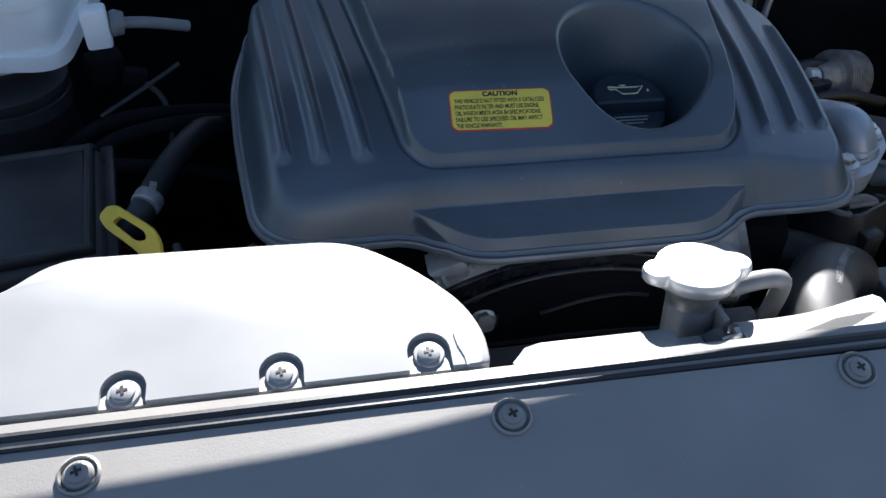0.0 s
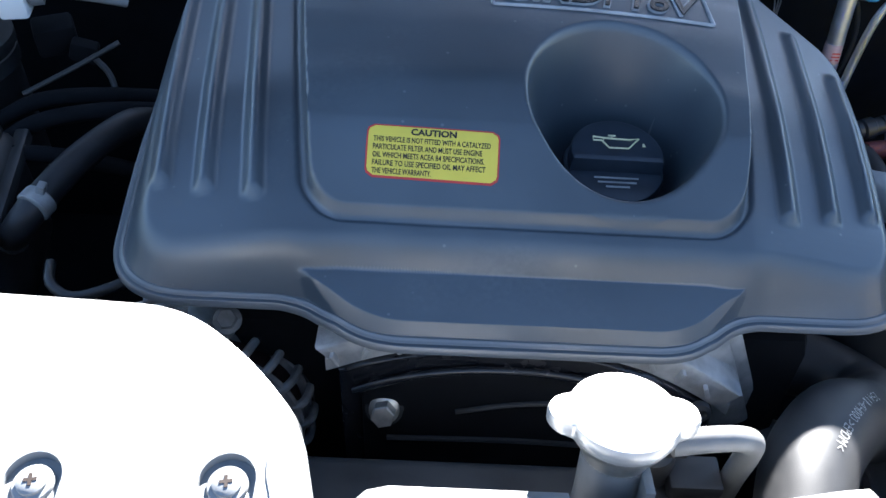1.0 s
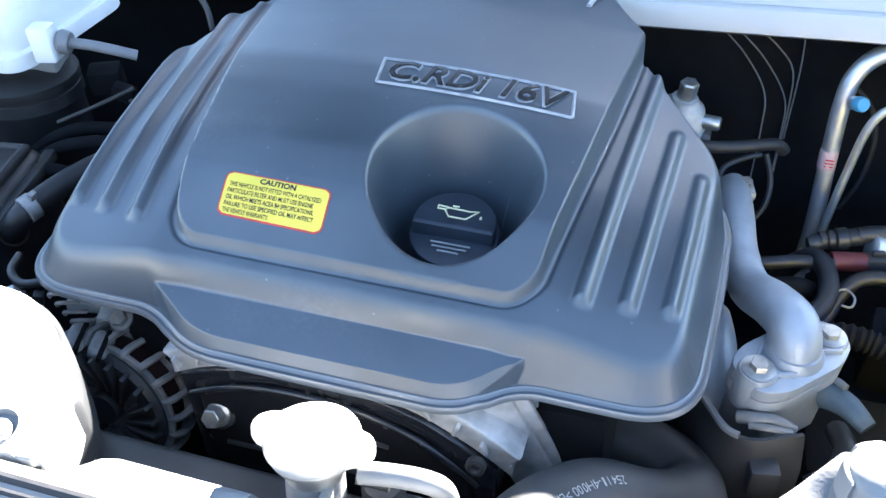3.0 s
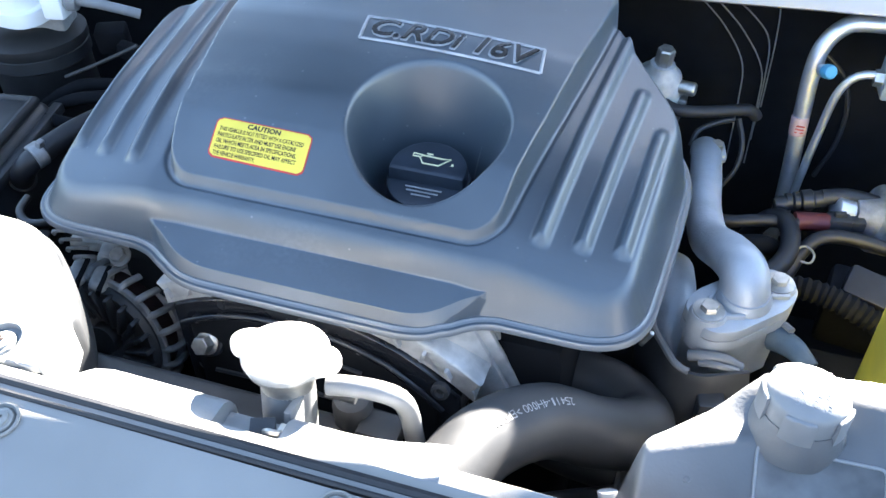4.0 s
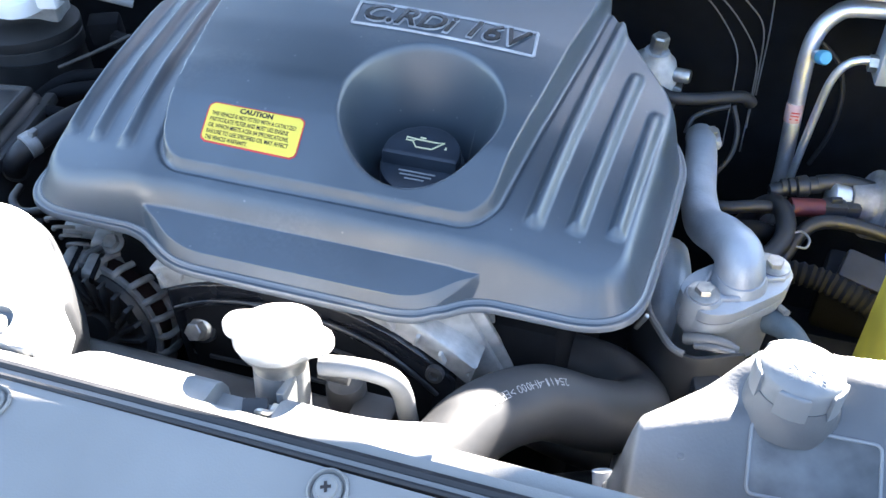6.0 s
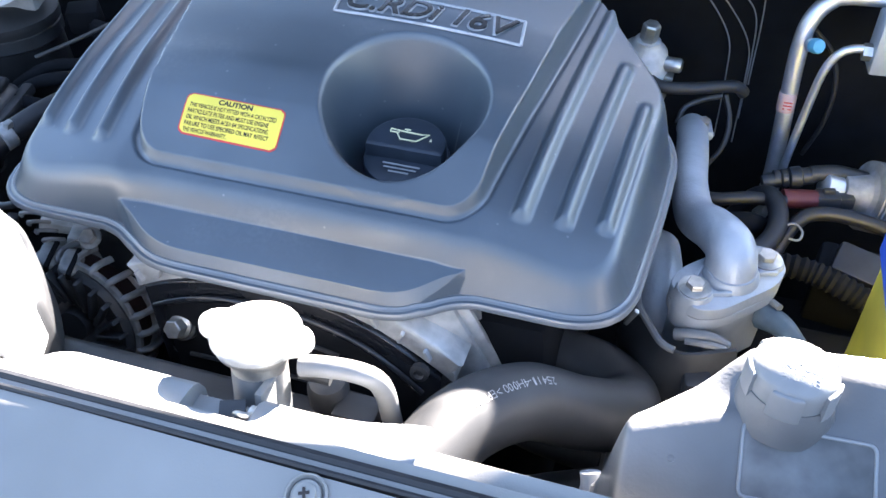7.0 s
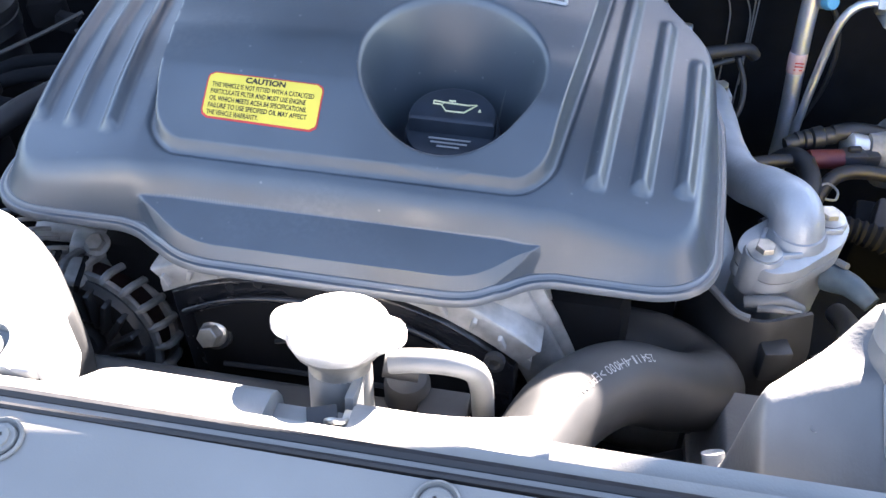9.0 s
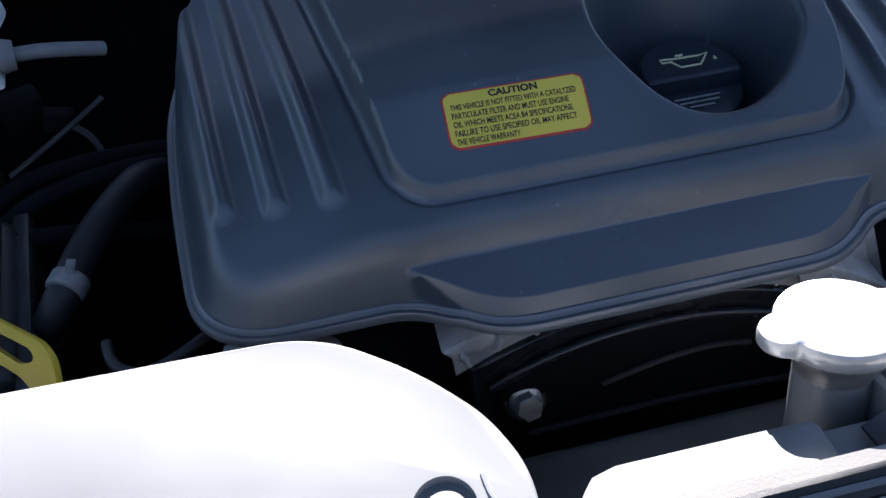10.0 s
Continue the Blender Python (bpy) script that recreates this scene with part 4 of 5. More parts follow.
part("bracket", join(block((0.030, 0.022, 0.018), pose(-0.095, 0.512, 0.968, 0, 15, 20), 0.003), block((0.05, 0.02, 0.010), pose(-0.115, 0.520, 0.975, 0, 15, 20), 0.002)), CASTING, alt, "cast alloy mounting bracket")
part("bolt", bolt(facing((-0.078, 0.499, 0.984), (0.1, -0.5, 0.8)), 0.007, 0.008, 0.0095), ALTGREY, alt)

# ---- coolant pipe casting: elbow and flange ----
elb = thing("coolant_elbow", (0.42, 0.62, 0.92), "silver cast aluminium coolant elbow bolted on a flange", "coolant elbow")
part("pipe", tube([(0.386, 0.895, 0.930), (0.388, 0.872, 0.937), (0.391, 0.82, 0.946), (0.394, 0.75, 0.956), (0.402, 0.695, 0.966), (0.419, 0.658, 0.982), (0.431, 0.631, 0.988), (0.435, 0.618, 0.972), (0.435, 0.618, 0.952)], lambda t: 0.0160 + 0.0085 * max(0, t - 0.45), 30, 0.004), ALLOY, elb)
FL = pose(0.435, 0.617, 0.972, 4, 0, 46)
fl_out = rounded([(-0.050, -0.016), (-0.030, -0.026), (0.026, -0.026), (0.050, -0.014), (0.050, 0.014), (0.026, 0.026), (-0.030, 0.026), (-0.050, 0.016)], 0.010, 5)
part("flange", slab(fl_out, 0.011, FL, 0.0018), ALLOY, elb, smooth=True, angle=30)
part("gasket", slab([(x * 0.985, y * 0.97) for x, y in fl_out], 0.0016, FL @ Matrix.Translation((0, 0, -0.011)), 0.0003), RESERVOIR, elb, "dark gasket line")
part("lower_flange", slab(fl_out, 0.010, FL @ Matrix.Translation((0, 0, -0.0126)), 0.0012), ALLOY, elb, angle=30)
part("housing", slab(rounded([(-0.036, -0.022), (0.034, -0.022), (0.034, 0.022), (-0.036, 0.022)], 0.006, 4), 0.060, FL @ Matrix.Translation((0, 0, -0.0222)), 0.0010), ALLOY, elb, angle=30)
part("collar", lathe([(0.0225, 0.0), (0.0222, 0.003), (0.0208, 0.005), (0.0195, 0.008)], pose(0.435, 0.617, 0.972, 4), 36), ALLOY, elb)
for bx, by, bz in ((0.4090, 0.590, 0.972), (0.461, 0.641, 0.971)):
    m = facing((bx, by, bz), (0.02, -0.08, 1))
    b = part("bolt", bolt(m @ Matrix.Translation((0, 0, 0.004)), 0.0074, 0.0072, 0.0125), STEEL, elb, "bright flange bolt")
    part("boss", lathe([(0.0155, -0.03), (0.0155, -0.001), (0.0135, 0.004), (0.0005, 0.0045)], m, 24), ALLOY, b)
for ang, off in ((28, -0.012), (-28, 0.012), (152, 0.012), (-152, -0.012)):
    part("rib", block((0.022, 0.0032, 0.0050), FL @ Matrix.Translation((0.024 if abs(ang) < 90 else -0.024, off, 0.0015)) @ Matrix.Rotation(radians(-ang), 4, "Z"), 0.0010), ALLOY, elb)
part("top_bolt", bolt(facing((0.3965, 0.885, 0.940), (0.1, -0.2, 1)), 0.0065, 0.010, 0.008), STEEL, elb)
part("top_flange", block((0.035, 0.03, 0.012), pose(0.390, 0.888, 0.934, 0, 0, 10), 0.004), ALLOY, elb)
part("lower_pipe", tube([(0.372, 0.700, 0.915), (0.378, 0.665, 0.915), (0.383, 0.635, 0.895), (0.386, 0.62, 0.85)], 0.024, 24), ALLOY, elb)
under = thing("cable_tray", (0.42, 0.57, 0.88), "black plastic cable tray under the coolant elbow", "cable tray")
tray_edge = [(0.367, 0.601), (0.3705, 0.588), (0.381, 0.570), (0.394, 0.552), (0.412, 0.548), (0.432, 0.556), (0.448, 0.563)]
tray_path = spline([(x, y, 0.0) for x, y in tray_edge], 0.004)
tray_side = [(Vector((b.y - a.y, a.x - b.x)).normalized()) for a, b in zip(tray_path, tray_path[1:])]
tray_side.append(tray_side[-1])
part("tray", loft([[Vector((p.x + n.x * a, p.y + n.y * a, z)) for a, z in ((-0.0015, 0.945), (0.0015, 0.945), (0.004, 0.938), (0.010, 0.915), (0.011, 0.880), (0.006, 0.860), (-0.0015, 0.860))] for p, n in zip(tray_path, tray_side)]), BLACK, under)
# pale tube paints the highlight along the black tray's rim
part("rim_strip", tube([(p.x, p.y, 0.9455) for p in tray_path[:len(tray_path) * 6 // 10]], 0.0030, 8, raw=True), GREYHOSE, under, "pale strip standing in for the highlight on the upper edge")
part("socket", block((0.022, 0.018, 0.030), pose(0.424, 0.540, 0.915, 0, 0, 12), 0.003), BLACK, under)
part("loom", join(tube([(0.402, 0.571, 0.941), (0.414, 0.568, 0.946), (0.428, 0.570, 0.945), (0.442, 0.571, 0.938)], 0.0052, 10, 0.003), tube([(0.410, 0.563, 0.943), (0.424, 0.560, 0.947), (0.440, 0.565, 0.941)], 0.0030, 8, 0.003)), GREYHOSE, under, "frayed grey loom wrap")
part("sleeve", tube([(0.484, 0.615, 0.900), (0.486, 0.585, 0.912), (0.478, 0.560, 0.912), (0.46, 0.548, 0.905)], 0.009, 12), BLACK, under)
part("clip", block((0.004, 0.004, 0.022), pose(0.366, 0.562, 0.958, 12, 20, 0), 0.001), STEEL, under)

# ---- coolant reservoir ----
res = thing("coolant_reservoir", (0.48, 0.42, 0.94), "dusty grey coolant reservoir with screw cap", "coolant reservoir")


def tank_top(x, y):
    crease = min(0.4135, 0.382 + 0.46 * max(0.0, x - 0.372))
    z = 1.0460 + 0.018 * smoothstep(0.40, 0.46, x) * smoothstep(0.415, 0.445, y)
    q = crease - y
    z -= 0.80 * (q if q > 0.004 else max(0.0, q + 0.004) ** 2 / 0.016) + 0.9 * max(0.0, q - 0.055)
    z -= 0.05 * (1 - smoothstep(0.366, 0.382, x)) ** 1.5
    z -= 0.10 * smoothstep(0.0, 0.014, y - (0.380 + 0.98 * (x - 0.366) if x < 0.44 else 0.4525 + 0.12 * (x - 0.44)))
    return z


part("tank", sheet(0.364, 0.60, 0.325, 0.475, 190, 130, tank_top, 0.06), RESERVOIR, res)
lab_pts = [(0.441, 0.410), (0.511, 0.412), (0.515, 0.381), (0.444, 0.378)]


def on_tank(p, lift):
    return Vector((p[0], p[1], tank_top(*p) + lift))


ringp = rounded(lab_pts, 0.004, 4)
dense = []
for a, b in zip(ringp, ringp[1:] + ringp[:1]):
    dense += [(a[0] + (b[0] - a[0]) * k / 4, a[1] + (b[1] - a[1]) * k / 4) for k in range(4)]
part("label_edge", tube([on_tank(p, 0.0006) for p in dense + dense[:2]], 0.0011, 6, raw=True), DUCT, res)
def label_face():
    bm = bmesh.new()
    nx, ny = 22, 14
    grid = []
    for j in range(ny + 1):
        row = []
        for i in range(nx + 1):
            a, b = i / nx, j / ny
            top = (lab_pts[0][0] + (lab_pts[1][0] - lab_pts[0][0]) * a, lab_pts[0][1] + (lab_pts[1][1] - lab_pts[0][1]) * a)
            low = (lab_pts[3][0] + (lab_pts[2][0] - lab_pts[3][0]) * a, lab_pts[3][1] + (lab_pts[2][1] - lab_pts[3][1]) * a)
            row.append(bm.verts.new(on_tank((top[0] + (low[0] - top[0]) * b, top[1] + (low[1] - top[1]) * b), 0.0007)))
        grid.append(row)
    for r0, r1 in zip(grid, grid[1:]):
        for i in range(nx):
            bm.faces.new((r0[i], r1[i], r1[i + 1], r0[i + 1]))
    return bm


part("label_face", label_face(), SMUDGE, res, "worn black smudged label panel", smooth=True)
part("stud", lathe([(0.0022, -0.001), (0.0020, 0.0008), (0.0005, 0.0012)], facing(on_tank((0.405, 0.381), 0), (0, -0.6, 1)), 14), RESERVOIR, res)
part("outlet", tube([(0.362, 0.388, 0.992), (0.364, 0.382, 0.984), (0.362, 0.375, 0.970), (0.360, 0.372, 0.950)], 0.0065, 14), ALLOY, res, "short bright outlet pipe")
RC = pose(0.4622, 0.432, 1.0665, -4, 2, 0)
rcap = part("cap", lathe([(0.0236, -0.010), (0.0240, 0.0), (0.0238, 0.0050), (0.0225, 0.0072), (0.0195, 0.0098), (0.0150, 0.0128), (0.0100, 0.0146), (0.0050, 0.0154), (0.0005, 0.0156)], RC, 60), RESCAP, res, "ribbed grey screw cap with raised lettering")
for k in range(5):
    a = 2 * math.pi * (k + 0.62) / 5
    lobe = [(0.0262 * math.cos(t), 0.0262 * math.sin(t)) for t in (radians(-21 + 6 * q) for q in range(8))] + [(0.0210 * math.cos(t), 0.0210 * math.sin(t)) for t in (radians(21 - 6 * q) for q in range(8))]
    part("grip", slab(lobe, 0.0185, RC @ Matrix.Rotation(a, 4, "Z") @ Matrix.Translation((0, 0, 0.0052)), 0.0020), RESCAP, rcap)


def on_cap(bm):
    """Lay flat lettering on the domed top, read from the rear."""
    for v in bm.verts:
        x, y = 0.001 - v.co.x, -0.0150 - v.co.y
        v.co = RC @ Vector((x, y, 0.0157 - 0.0078 * (math.hypot(x, y) / 0.0195) ** 2.6 * 0.76 + v.co.z))
    return bm


for word, size, dy in (("ENGINE", 0.0058, 0.0), ("COOLANT", 0.0052, -0.0062)):
    bm = lettering(word, size, depth=0.00015)
    for v in bm.verts:
        v.co.y += dy
    part("lettering", on_cap(bm), DUCT, rcap)
part("neck", lathe([(0.030, -0.030), (0.0285, -0.018), (0.0245, -0.008)], RC, 36), RESERVOIR, res)

# ---- battery ----
bat = thing("battery", (0.62, 0.66, 0.86), "yellow battery case with bright blue lid", "battery")
BM = pose(0.6265, 0.541, 0.935, 0, 0, 0)
part("case", block((0.19, 0.125, 0.20), BM, 0.005, 3), BATTERY, bat)
part("lid", block((0.198, 0.135, 0.045), BM @ Matrix.Translation((0, 0.002, 0.115)), 0.005, 3), BLUE, bat)


# ---- right rear: air-conditioning pipes, valve, wiring ----
ac = thing("ac_pipe", (0.494, 0.97, 0.858), "bright aluminium air-conditioning pipe bending under the cowl", "pipe")
part("pipe", tube([(0.484, 0.955, 0.778), (0.486, 0.962, 0.848), (0.482, 0.97, 0.938), (0.48, 0.975, 0.998), (0.484, 0.98, 1.028), (0.498, 0.985, 1.048), (0.519, 0.99, 1.054), (0.594, 0.995, 1.053)], 0.0092, 20), CHROME, ac)
part("tag", lathe([(0.0094, -0.011), (0.0097, -0.010), (0.0097, 0.010), (0.0094, 0.011)], facing((0.4815, 0.9695, 0.936), (-0.04, 0.09, 1)), 24), PINK, ac, "pink paper tag wrapped round the pipe")
for i in range(3):
    part("print_bar", block((0.009, 0.0006, 0.0014), pose(0.4825, 0.9598, 0.931 + 0.004 * i), 0), RED, ac)
part("service_port", lathe([(0.007, 0), (0.007, 0.012), (0.0005, 0.0125)], facing((0.488, 0.964, 1.008), (0.4, -0.8, 0.35)), 20), CHROME, ac)
part("port_cap", lathe([(0.0072, 0.007), (0.0078, 0.009), (0.0078, 0.016), (0.0066, 0.018), (0.0005, 0.0185)], facing((0.488, 0.964, 1.008), (0.4, -0.8, 0.35)), 28), TEAL, ac, "teal plastic service port cap")
thin = thing("ac_thin_pipe", (0.504, 0.95, 0.858), "thin bright air-conditioning pipe beside the thick one", "pipe")
part("pipe", tube([(0.49, 0.945, 0.798), (0.496, 0.95, 0.878), (0.502, 0.955, 0.938), (0.507, 0.955, 0.983), (0.516, 0.955, 1.005), (0.53, 0.955, 1.014), (0.549, 0.955, 1.014)], 0.0046, 14), CHROME, thin)
manifold = thing("ac_block", (0.564, 0.96, 0.998), "square bright aluminium pipe connector block", "connector block")
part("block", block((0.040, 0.035, 0.060), pose(0.566, 0.96, 1.023, 0, 0, 4), 0.003), ALLOY, manifold)
part("bolt_hole", lathe([(0.008, 0), (0.008, 0.001), (0.005, 0.0015), (0.0005, -0.001)], facing((0.564, 0.9415, 1.03), (0, -1, 0)), 18), BLACK, manifold)
part("nut", lathe([(0.009, -0.006), (0.009, 0.006)], facing((0.544, 0.955, 1.012), (1, 0, 0)), 6), STEEL, manifold, smooth=False)

sensor = thing("pressure_sensor", (0.33, 0.95, 0.93), "grey fuel pump fitting with bright hexagon plug", "sensor")
part("body", lathe([(0.03, -0.07), (0.03, -0.02), (0.024, 0.0), (0.016, 0.006), (0.014, 0.012)], pose(0.322, 0.955, 0.985, 6, 6, 0), 28), CASTING, sensor)
part("hexagon", lathe([(0.010, 0.01), (0.010, 0.030), (0.0085, 0.032), (0.0005, 0.032)], pose(0.322, 0.955, 0.985, 6, 6, 0), 6), STEEL, sensor, smooth=False)
part("side_plug", lathe([(0.008, 0), (0.008, 0.022), (0.0065, 0.024), (0.0005, 0.024)], facing((0.340, 0.952, 0.972), (1, -0.2, 0.05)), 12), STEEL, sensor)
part("plate", block((0.014, 0.02, 0.05), pose(0.345, 0.955, 0.935, 0, 12, 0), 0.003), STEEL, sensor)
fuel = thing("fuel_pipe", (0.40, 0.93, 0.93), "grey braided fuel pipe from the pump", "pipe")
part("pipe", tube([(0.322, 0.940, 0.962), (0.345, 0.925, 0.958), (0.375, 0.93, 0.957), (0.405, 0.94, 0.958), (0.425, 0.95, 0.956), (0.434, 0.958, 0.945)], 0.0068, 12), RUBBER, fuel)
part("return_pipe", tube([(0.415, 0.935, 0.952), (0.424, 0.92, 0.93), (0.422, 0.90, 0.91), (0.410, 0.89, 0.89)], 0.003, 8), RUBBER, fuel)
part("loop", tube([(0.37, 0.90, 0.93), (0.375, 0.91, 0.945), (0.395, 0.925, 0.95), (0.41, 0.935, 0.950)], 0.003, 8), RUBBER, fuel)
for i, (xa, xb, za, zb) in enumerate(((0.339, 0.413, 1.060, 0.943), (0.357, 0.436, 1.060, 0.939), (0.380, 0.437, 1.060, 0.975), (0.398, 0.439, 1.060, 1.023))):
    ln = thing("brake_line", (xb, 1.04, zb - 0.05), "thin dull steel line on the bulkhead", "metal line", group="lines on the bulkhead")
    part("line", tube([(xa - 0.01, 1.052, za + 0.02), (xa, 1.05, za - 0.012), (xa + (xb - xa) * 0.55, 1.05, za + (zb - za) * 0.45), (xb - 0.004, 1.05, zb + 0.02), (xb + 0.002, 1.052, zb - 0.03), (xb + 0.004, 1.056, zb - 0.12)], 0.0009, 8), RAIL, ln)
cable = thing("bulkhead_cable", (0.53, 1.04, 0.85), "thin black cable hanging on the bulkhead", "cable")
part("cable", tube([(0.50, 1.05, 0.985), (0.525, 1.048, 0.96), (0.538, 1.046, 0.92), (0.537, 1.046, 0.87), (0.525, 1.05, 0.82)], 0.003, 8), RUBBER, cable)

pump = thing("solenoid_valve", (0.56, 0.88, 0.84), "ribbed bright alloy solenoid with steel collar", "solenoid")
VM = facing((0.565, 0.875, 0.893), (-1, -0.25, 0.25))
part("collar", lathe([(0.012, 0.022), (0.014, 0.024), (0.014, 0.040), (0.011, 0.042), (0.0005, 0.042)], VM, 12), CHROME, pump)
part("body", lathe([(0.02, -0.05), (0.034, -0.045), (0.034, -0.010), (0.022, -0.002), (0.016, 0.022)], VM, 30), ALTGREY, pump)
for k in range(9):
    part("fin", lathe([(0.034, -0.0015), (0.037, -0.001), (0.037, 0.001), (0.034, 0.0015)], VM @ Matrix.Translation((0, 0, -0.043 + 0.0045 * k)), 30), ALTGREY, pump)
plug = thing("wire_plug", (0.49, 0.87, 0.88), "grimy grey wiring plug with a corrugated sleeve", "plug")
PLM = facing((0.495, 0.868, 0.905), (1, 0.25, 0.15))
part("housing", lathe([(0.006, -0.020), (0.0095, -0.018), (0.0095, -0.013), (0.0080, -0.012), (0.0100, -0.010), (0.0100, -0.005), (0.0080, -0.004), (0.0110, -0.002), (0.0115, 0.008), (0.0090, 0.010), (0.0092, 0.022), (0.0005, 0.023)], PLM, 20), BLACK, plug)
part("sleeve", tube([(0.512, 0.872, 0.910), (0.535, 0.878, 0.912), (0.565, 0.885, 0.905), (0.60, 0.89, 0.895)], 0.0085, 12), BLACK, plug)
part("nipple", lathe([(0.008, 0), (0.009, 0.004), (0.007, 0.012), (0.0005, 0.012)], facing((0.478, 0.862, 0.902), (-1, -0.3, -0.2)), 14), BLACK, plug)
redplug = thing("red_plug", (0.51, 0.84, 0.86), "faded red rubber wiring boot with grey connector", "plug")
part("boot", tube([(0.488, 0.838, 0.898), (0.505, 0.842, 0.898), (0.520, 0.846, 0.897)], 0.010, 12), REDRUBBER, redplug)
part("connector", join(block((0.024, 0.019, 0.018), pose(0.531, 0.849, 0.897, 0, 0, 12), 0.003), block((0.016, 0.014, 0.013), pose(0.549, 0.853, 0.897, 0, 0, 12), 0.002), block((0.012, 0.006, 0.006), pose(0.531, 0.849, 0.908, 0, 0, 12), 0.0015)), BLACK, redplug)
# hoses in PITCH have the dark of the bay painted into them
for nm, pts, r in (("heater_hose", [(0.445, 0.845, 0.86), (0.460, 0.842, 0.890), (0.474, 0.83, 0.905), (0.483, 0.805, 0.905), (0.481, 0.775, 0.90), (0.465, 0.750, 0.893), (0.44, 0.735, 0.885)], 0.0115),
                   ("heater_hose", [(0.40, 0.79, 0.89), (0.43, 0.785, 0.895), (0.455, 0.79, 0.897), (0.475, 0.80, 0.885)], 0.012),
                   ("heater_hose", [(0.40, 0.815, 0.90), (0.425, 0.812, 0.903), (0.455, 0.82, 0.905), (0.49, 0.83, 0.90)], 0.008),
                   ("heater_hose", [(0.485, 0.775, 0.87), (0.50, 0.80, 0.895), (0.52, 0.812, 0.905), (0.56, 0.815, 0.903), (0.61, 0.815, 0.89)], 0.0085),
                   ("heater_hose", [(0.46, 0.70, 0.885), (0.48, 0.728, 0.897), (0.51, 0.728, 0.900), (0.55, 0.715, 0.895), (0.60, 0.695, 0.88)], 0.013)):
    h = thing(nm, pts[0], "dusty black rubber hose among the wiring", "hose", group="hoses beside the elbow")
    if r == 0.013:
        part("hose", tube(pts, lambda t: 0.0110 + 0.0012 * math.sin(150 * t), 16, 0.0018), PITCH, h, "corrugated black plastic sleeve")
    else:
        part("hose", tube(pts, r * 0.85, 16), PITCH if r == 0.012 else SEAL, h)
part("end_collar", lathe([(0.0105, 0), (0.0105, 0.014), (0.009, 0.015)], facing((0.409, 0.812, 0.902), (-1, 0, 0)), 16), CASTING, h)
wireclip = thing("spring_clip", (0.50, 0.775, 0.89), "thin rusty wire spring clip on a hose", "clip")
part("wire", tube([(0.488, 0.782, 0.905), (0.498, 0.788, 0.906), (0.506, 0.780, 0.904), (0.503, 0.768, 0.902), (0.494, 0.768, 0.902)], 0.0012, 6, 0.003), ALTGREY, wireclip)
# relay box body in near-black, which stands for shade below the hoses
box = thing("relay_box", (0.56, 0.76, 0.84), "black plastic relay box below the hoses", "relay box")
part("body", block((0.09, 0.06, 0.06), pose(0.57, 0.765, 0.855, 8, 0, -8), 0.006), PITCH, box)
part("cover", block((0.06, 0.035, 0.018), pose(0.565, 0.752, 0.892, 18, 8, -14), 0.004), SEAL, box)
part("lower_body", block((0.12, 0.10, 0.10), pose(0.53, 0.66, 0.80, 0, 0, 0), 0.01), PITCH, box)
loom = thing("wrapped_loom", (0.475, 0.59, 0.93), "pale blue taped wiring loom end", "wiring loom")
part("loom", tube([(0.468, 0.618, 0.935), (0.482, 0.604, 0.940), (0.496, 0.590, 0.936)], lambda t: 0.012 - 0.005 * t, 10, 0.004), LOOM, loom)
part("end", tube([(0.472, 0.622, 0.948), (0.478, 0.614, 0.950)], 0.003, 8), RAIL, loom)
for nm, pts, r in (("lower_hose", [(0.27, 0.52, 0.86), (0.31, 0.50, 0.87), (0.36, 0.50, 0.86)], 0.018), ("lower_hose", [(0.29, 0.42, 0.88), (0.33, 0.44, 0.88), (0.38, 0.47, 0.87)], 0.014), ("lower_hose", [(0.30, 0.62, 0.93), (0.33, 0.60, 0.935), (0.36, 0.60, 0.93)], 0.010)):
    h = thing(nm, pts[0], "black hose in the shade under the big hose", "hose", group="hoses under the cover")
    part("hose", tube(pts, r, 14), BLACK, h)
inj = thing("injector_plug", (0.256, 0.52, 0.97), "dull grey plug under the cover edge", "plug")
part("body", lathe([(0.011, 0), (0.012, 0.01), (0.010, 0.016), (0.0005, 0.017)], facing((0.262, 0.523, 0.972), (0.1, -0.8, 0.4)), 18), CASTING, inj)
part("pin", tube([(0.275, 0.53, 0.965), (0.290, 0.525, 0.962), (0.298, 0.518, 0.955)], 0.005, 8), RUBBER, inj)

# ---- left side: dipstick, breather hose, air box, fuel filter, tanks ----
dip = thing("dipstick", (-0.225, 0.47, 0.98), "yellow plastic dipstick handle with an oval loop", "dipstick")
DX, DY = Vector((0.76, -0.55, -0.33)).normalized(), Vector((0.55, 0.62, 0.55)).normalized()
DZ = DX.cross(DY).normalized()
DL = Matrix.Translation((-0.2215, 0.474, 1.060)) @ Matrix((DX, DZ.cross(DX), DZ)).transposed().to_4x4()
grip_out = rounded([(-0.0275, -0.0045), (-0.0270, 0.0050), (-0.0215, 0.0095), (0.0090, 0.0105), (0.0190, 0.0060), (0.0300, -0.0060), (0.0230, -0.0140), (0.0100, -0.0095), (-0.0180, -0.0085)], 0.004, 4)
grip_hole = rounded([(-0.0165, -0.0025), (-0.0150, 0.0042), (0.0070, 0.0048), (0.0120, 0.0005), (0.0060, -0.0040)], 0.003, 4)
part("handle", carve(slab(grip_out, 0.0065, DL @ Matrix.Translation((0, 0, 0.0032)), 0.0016), loft([[DL @ Vector((x, y, z)) for x, y in grip_hole] for z in (-0.02, 0.02)])), YELLOW, dip, angle=30)
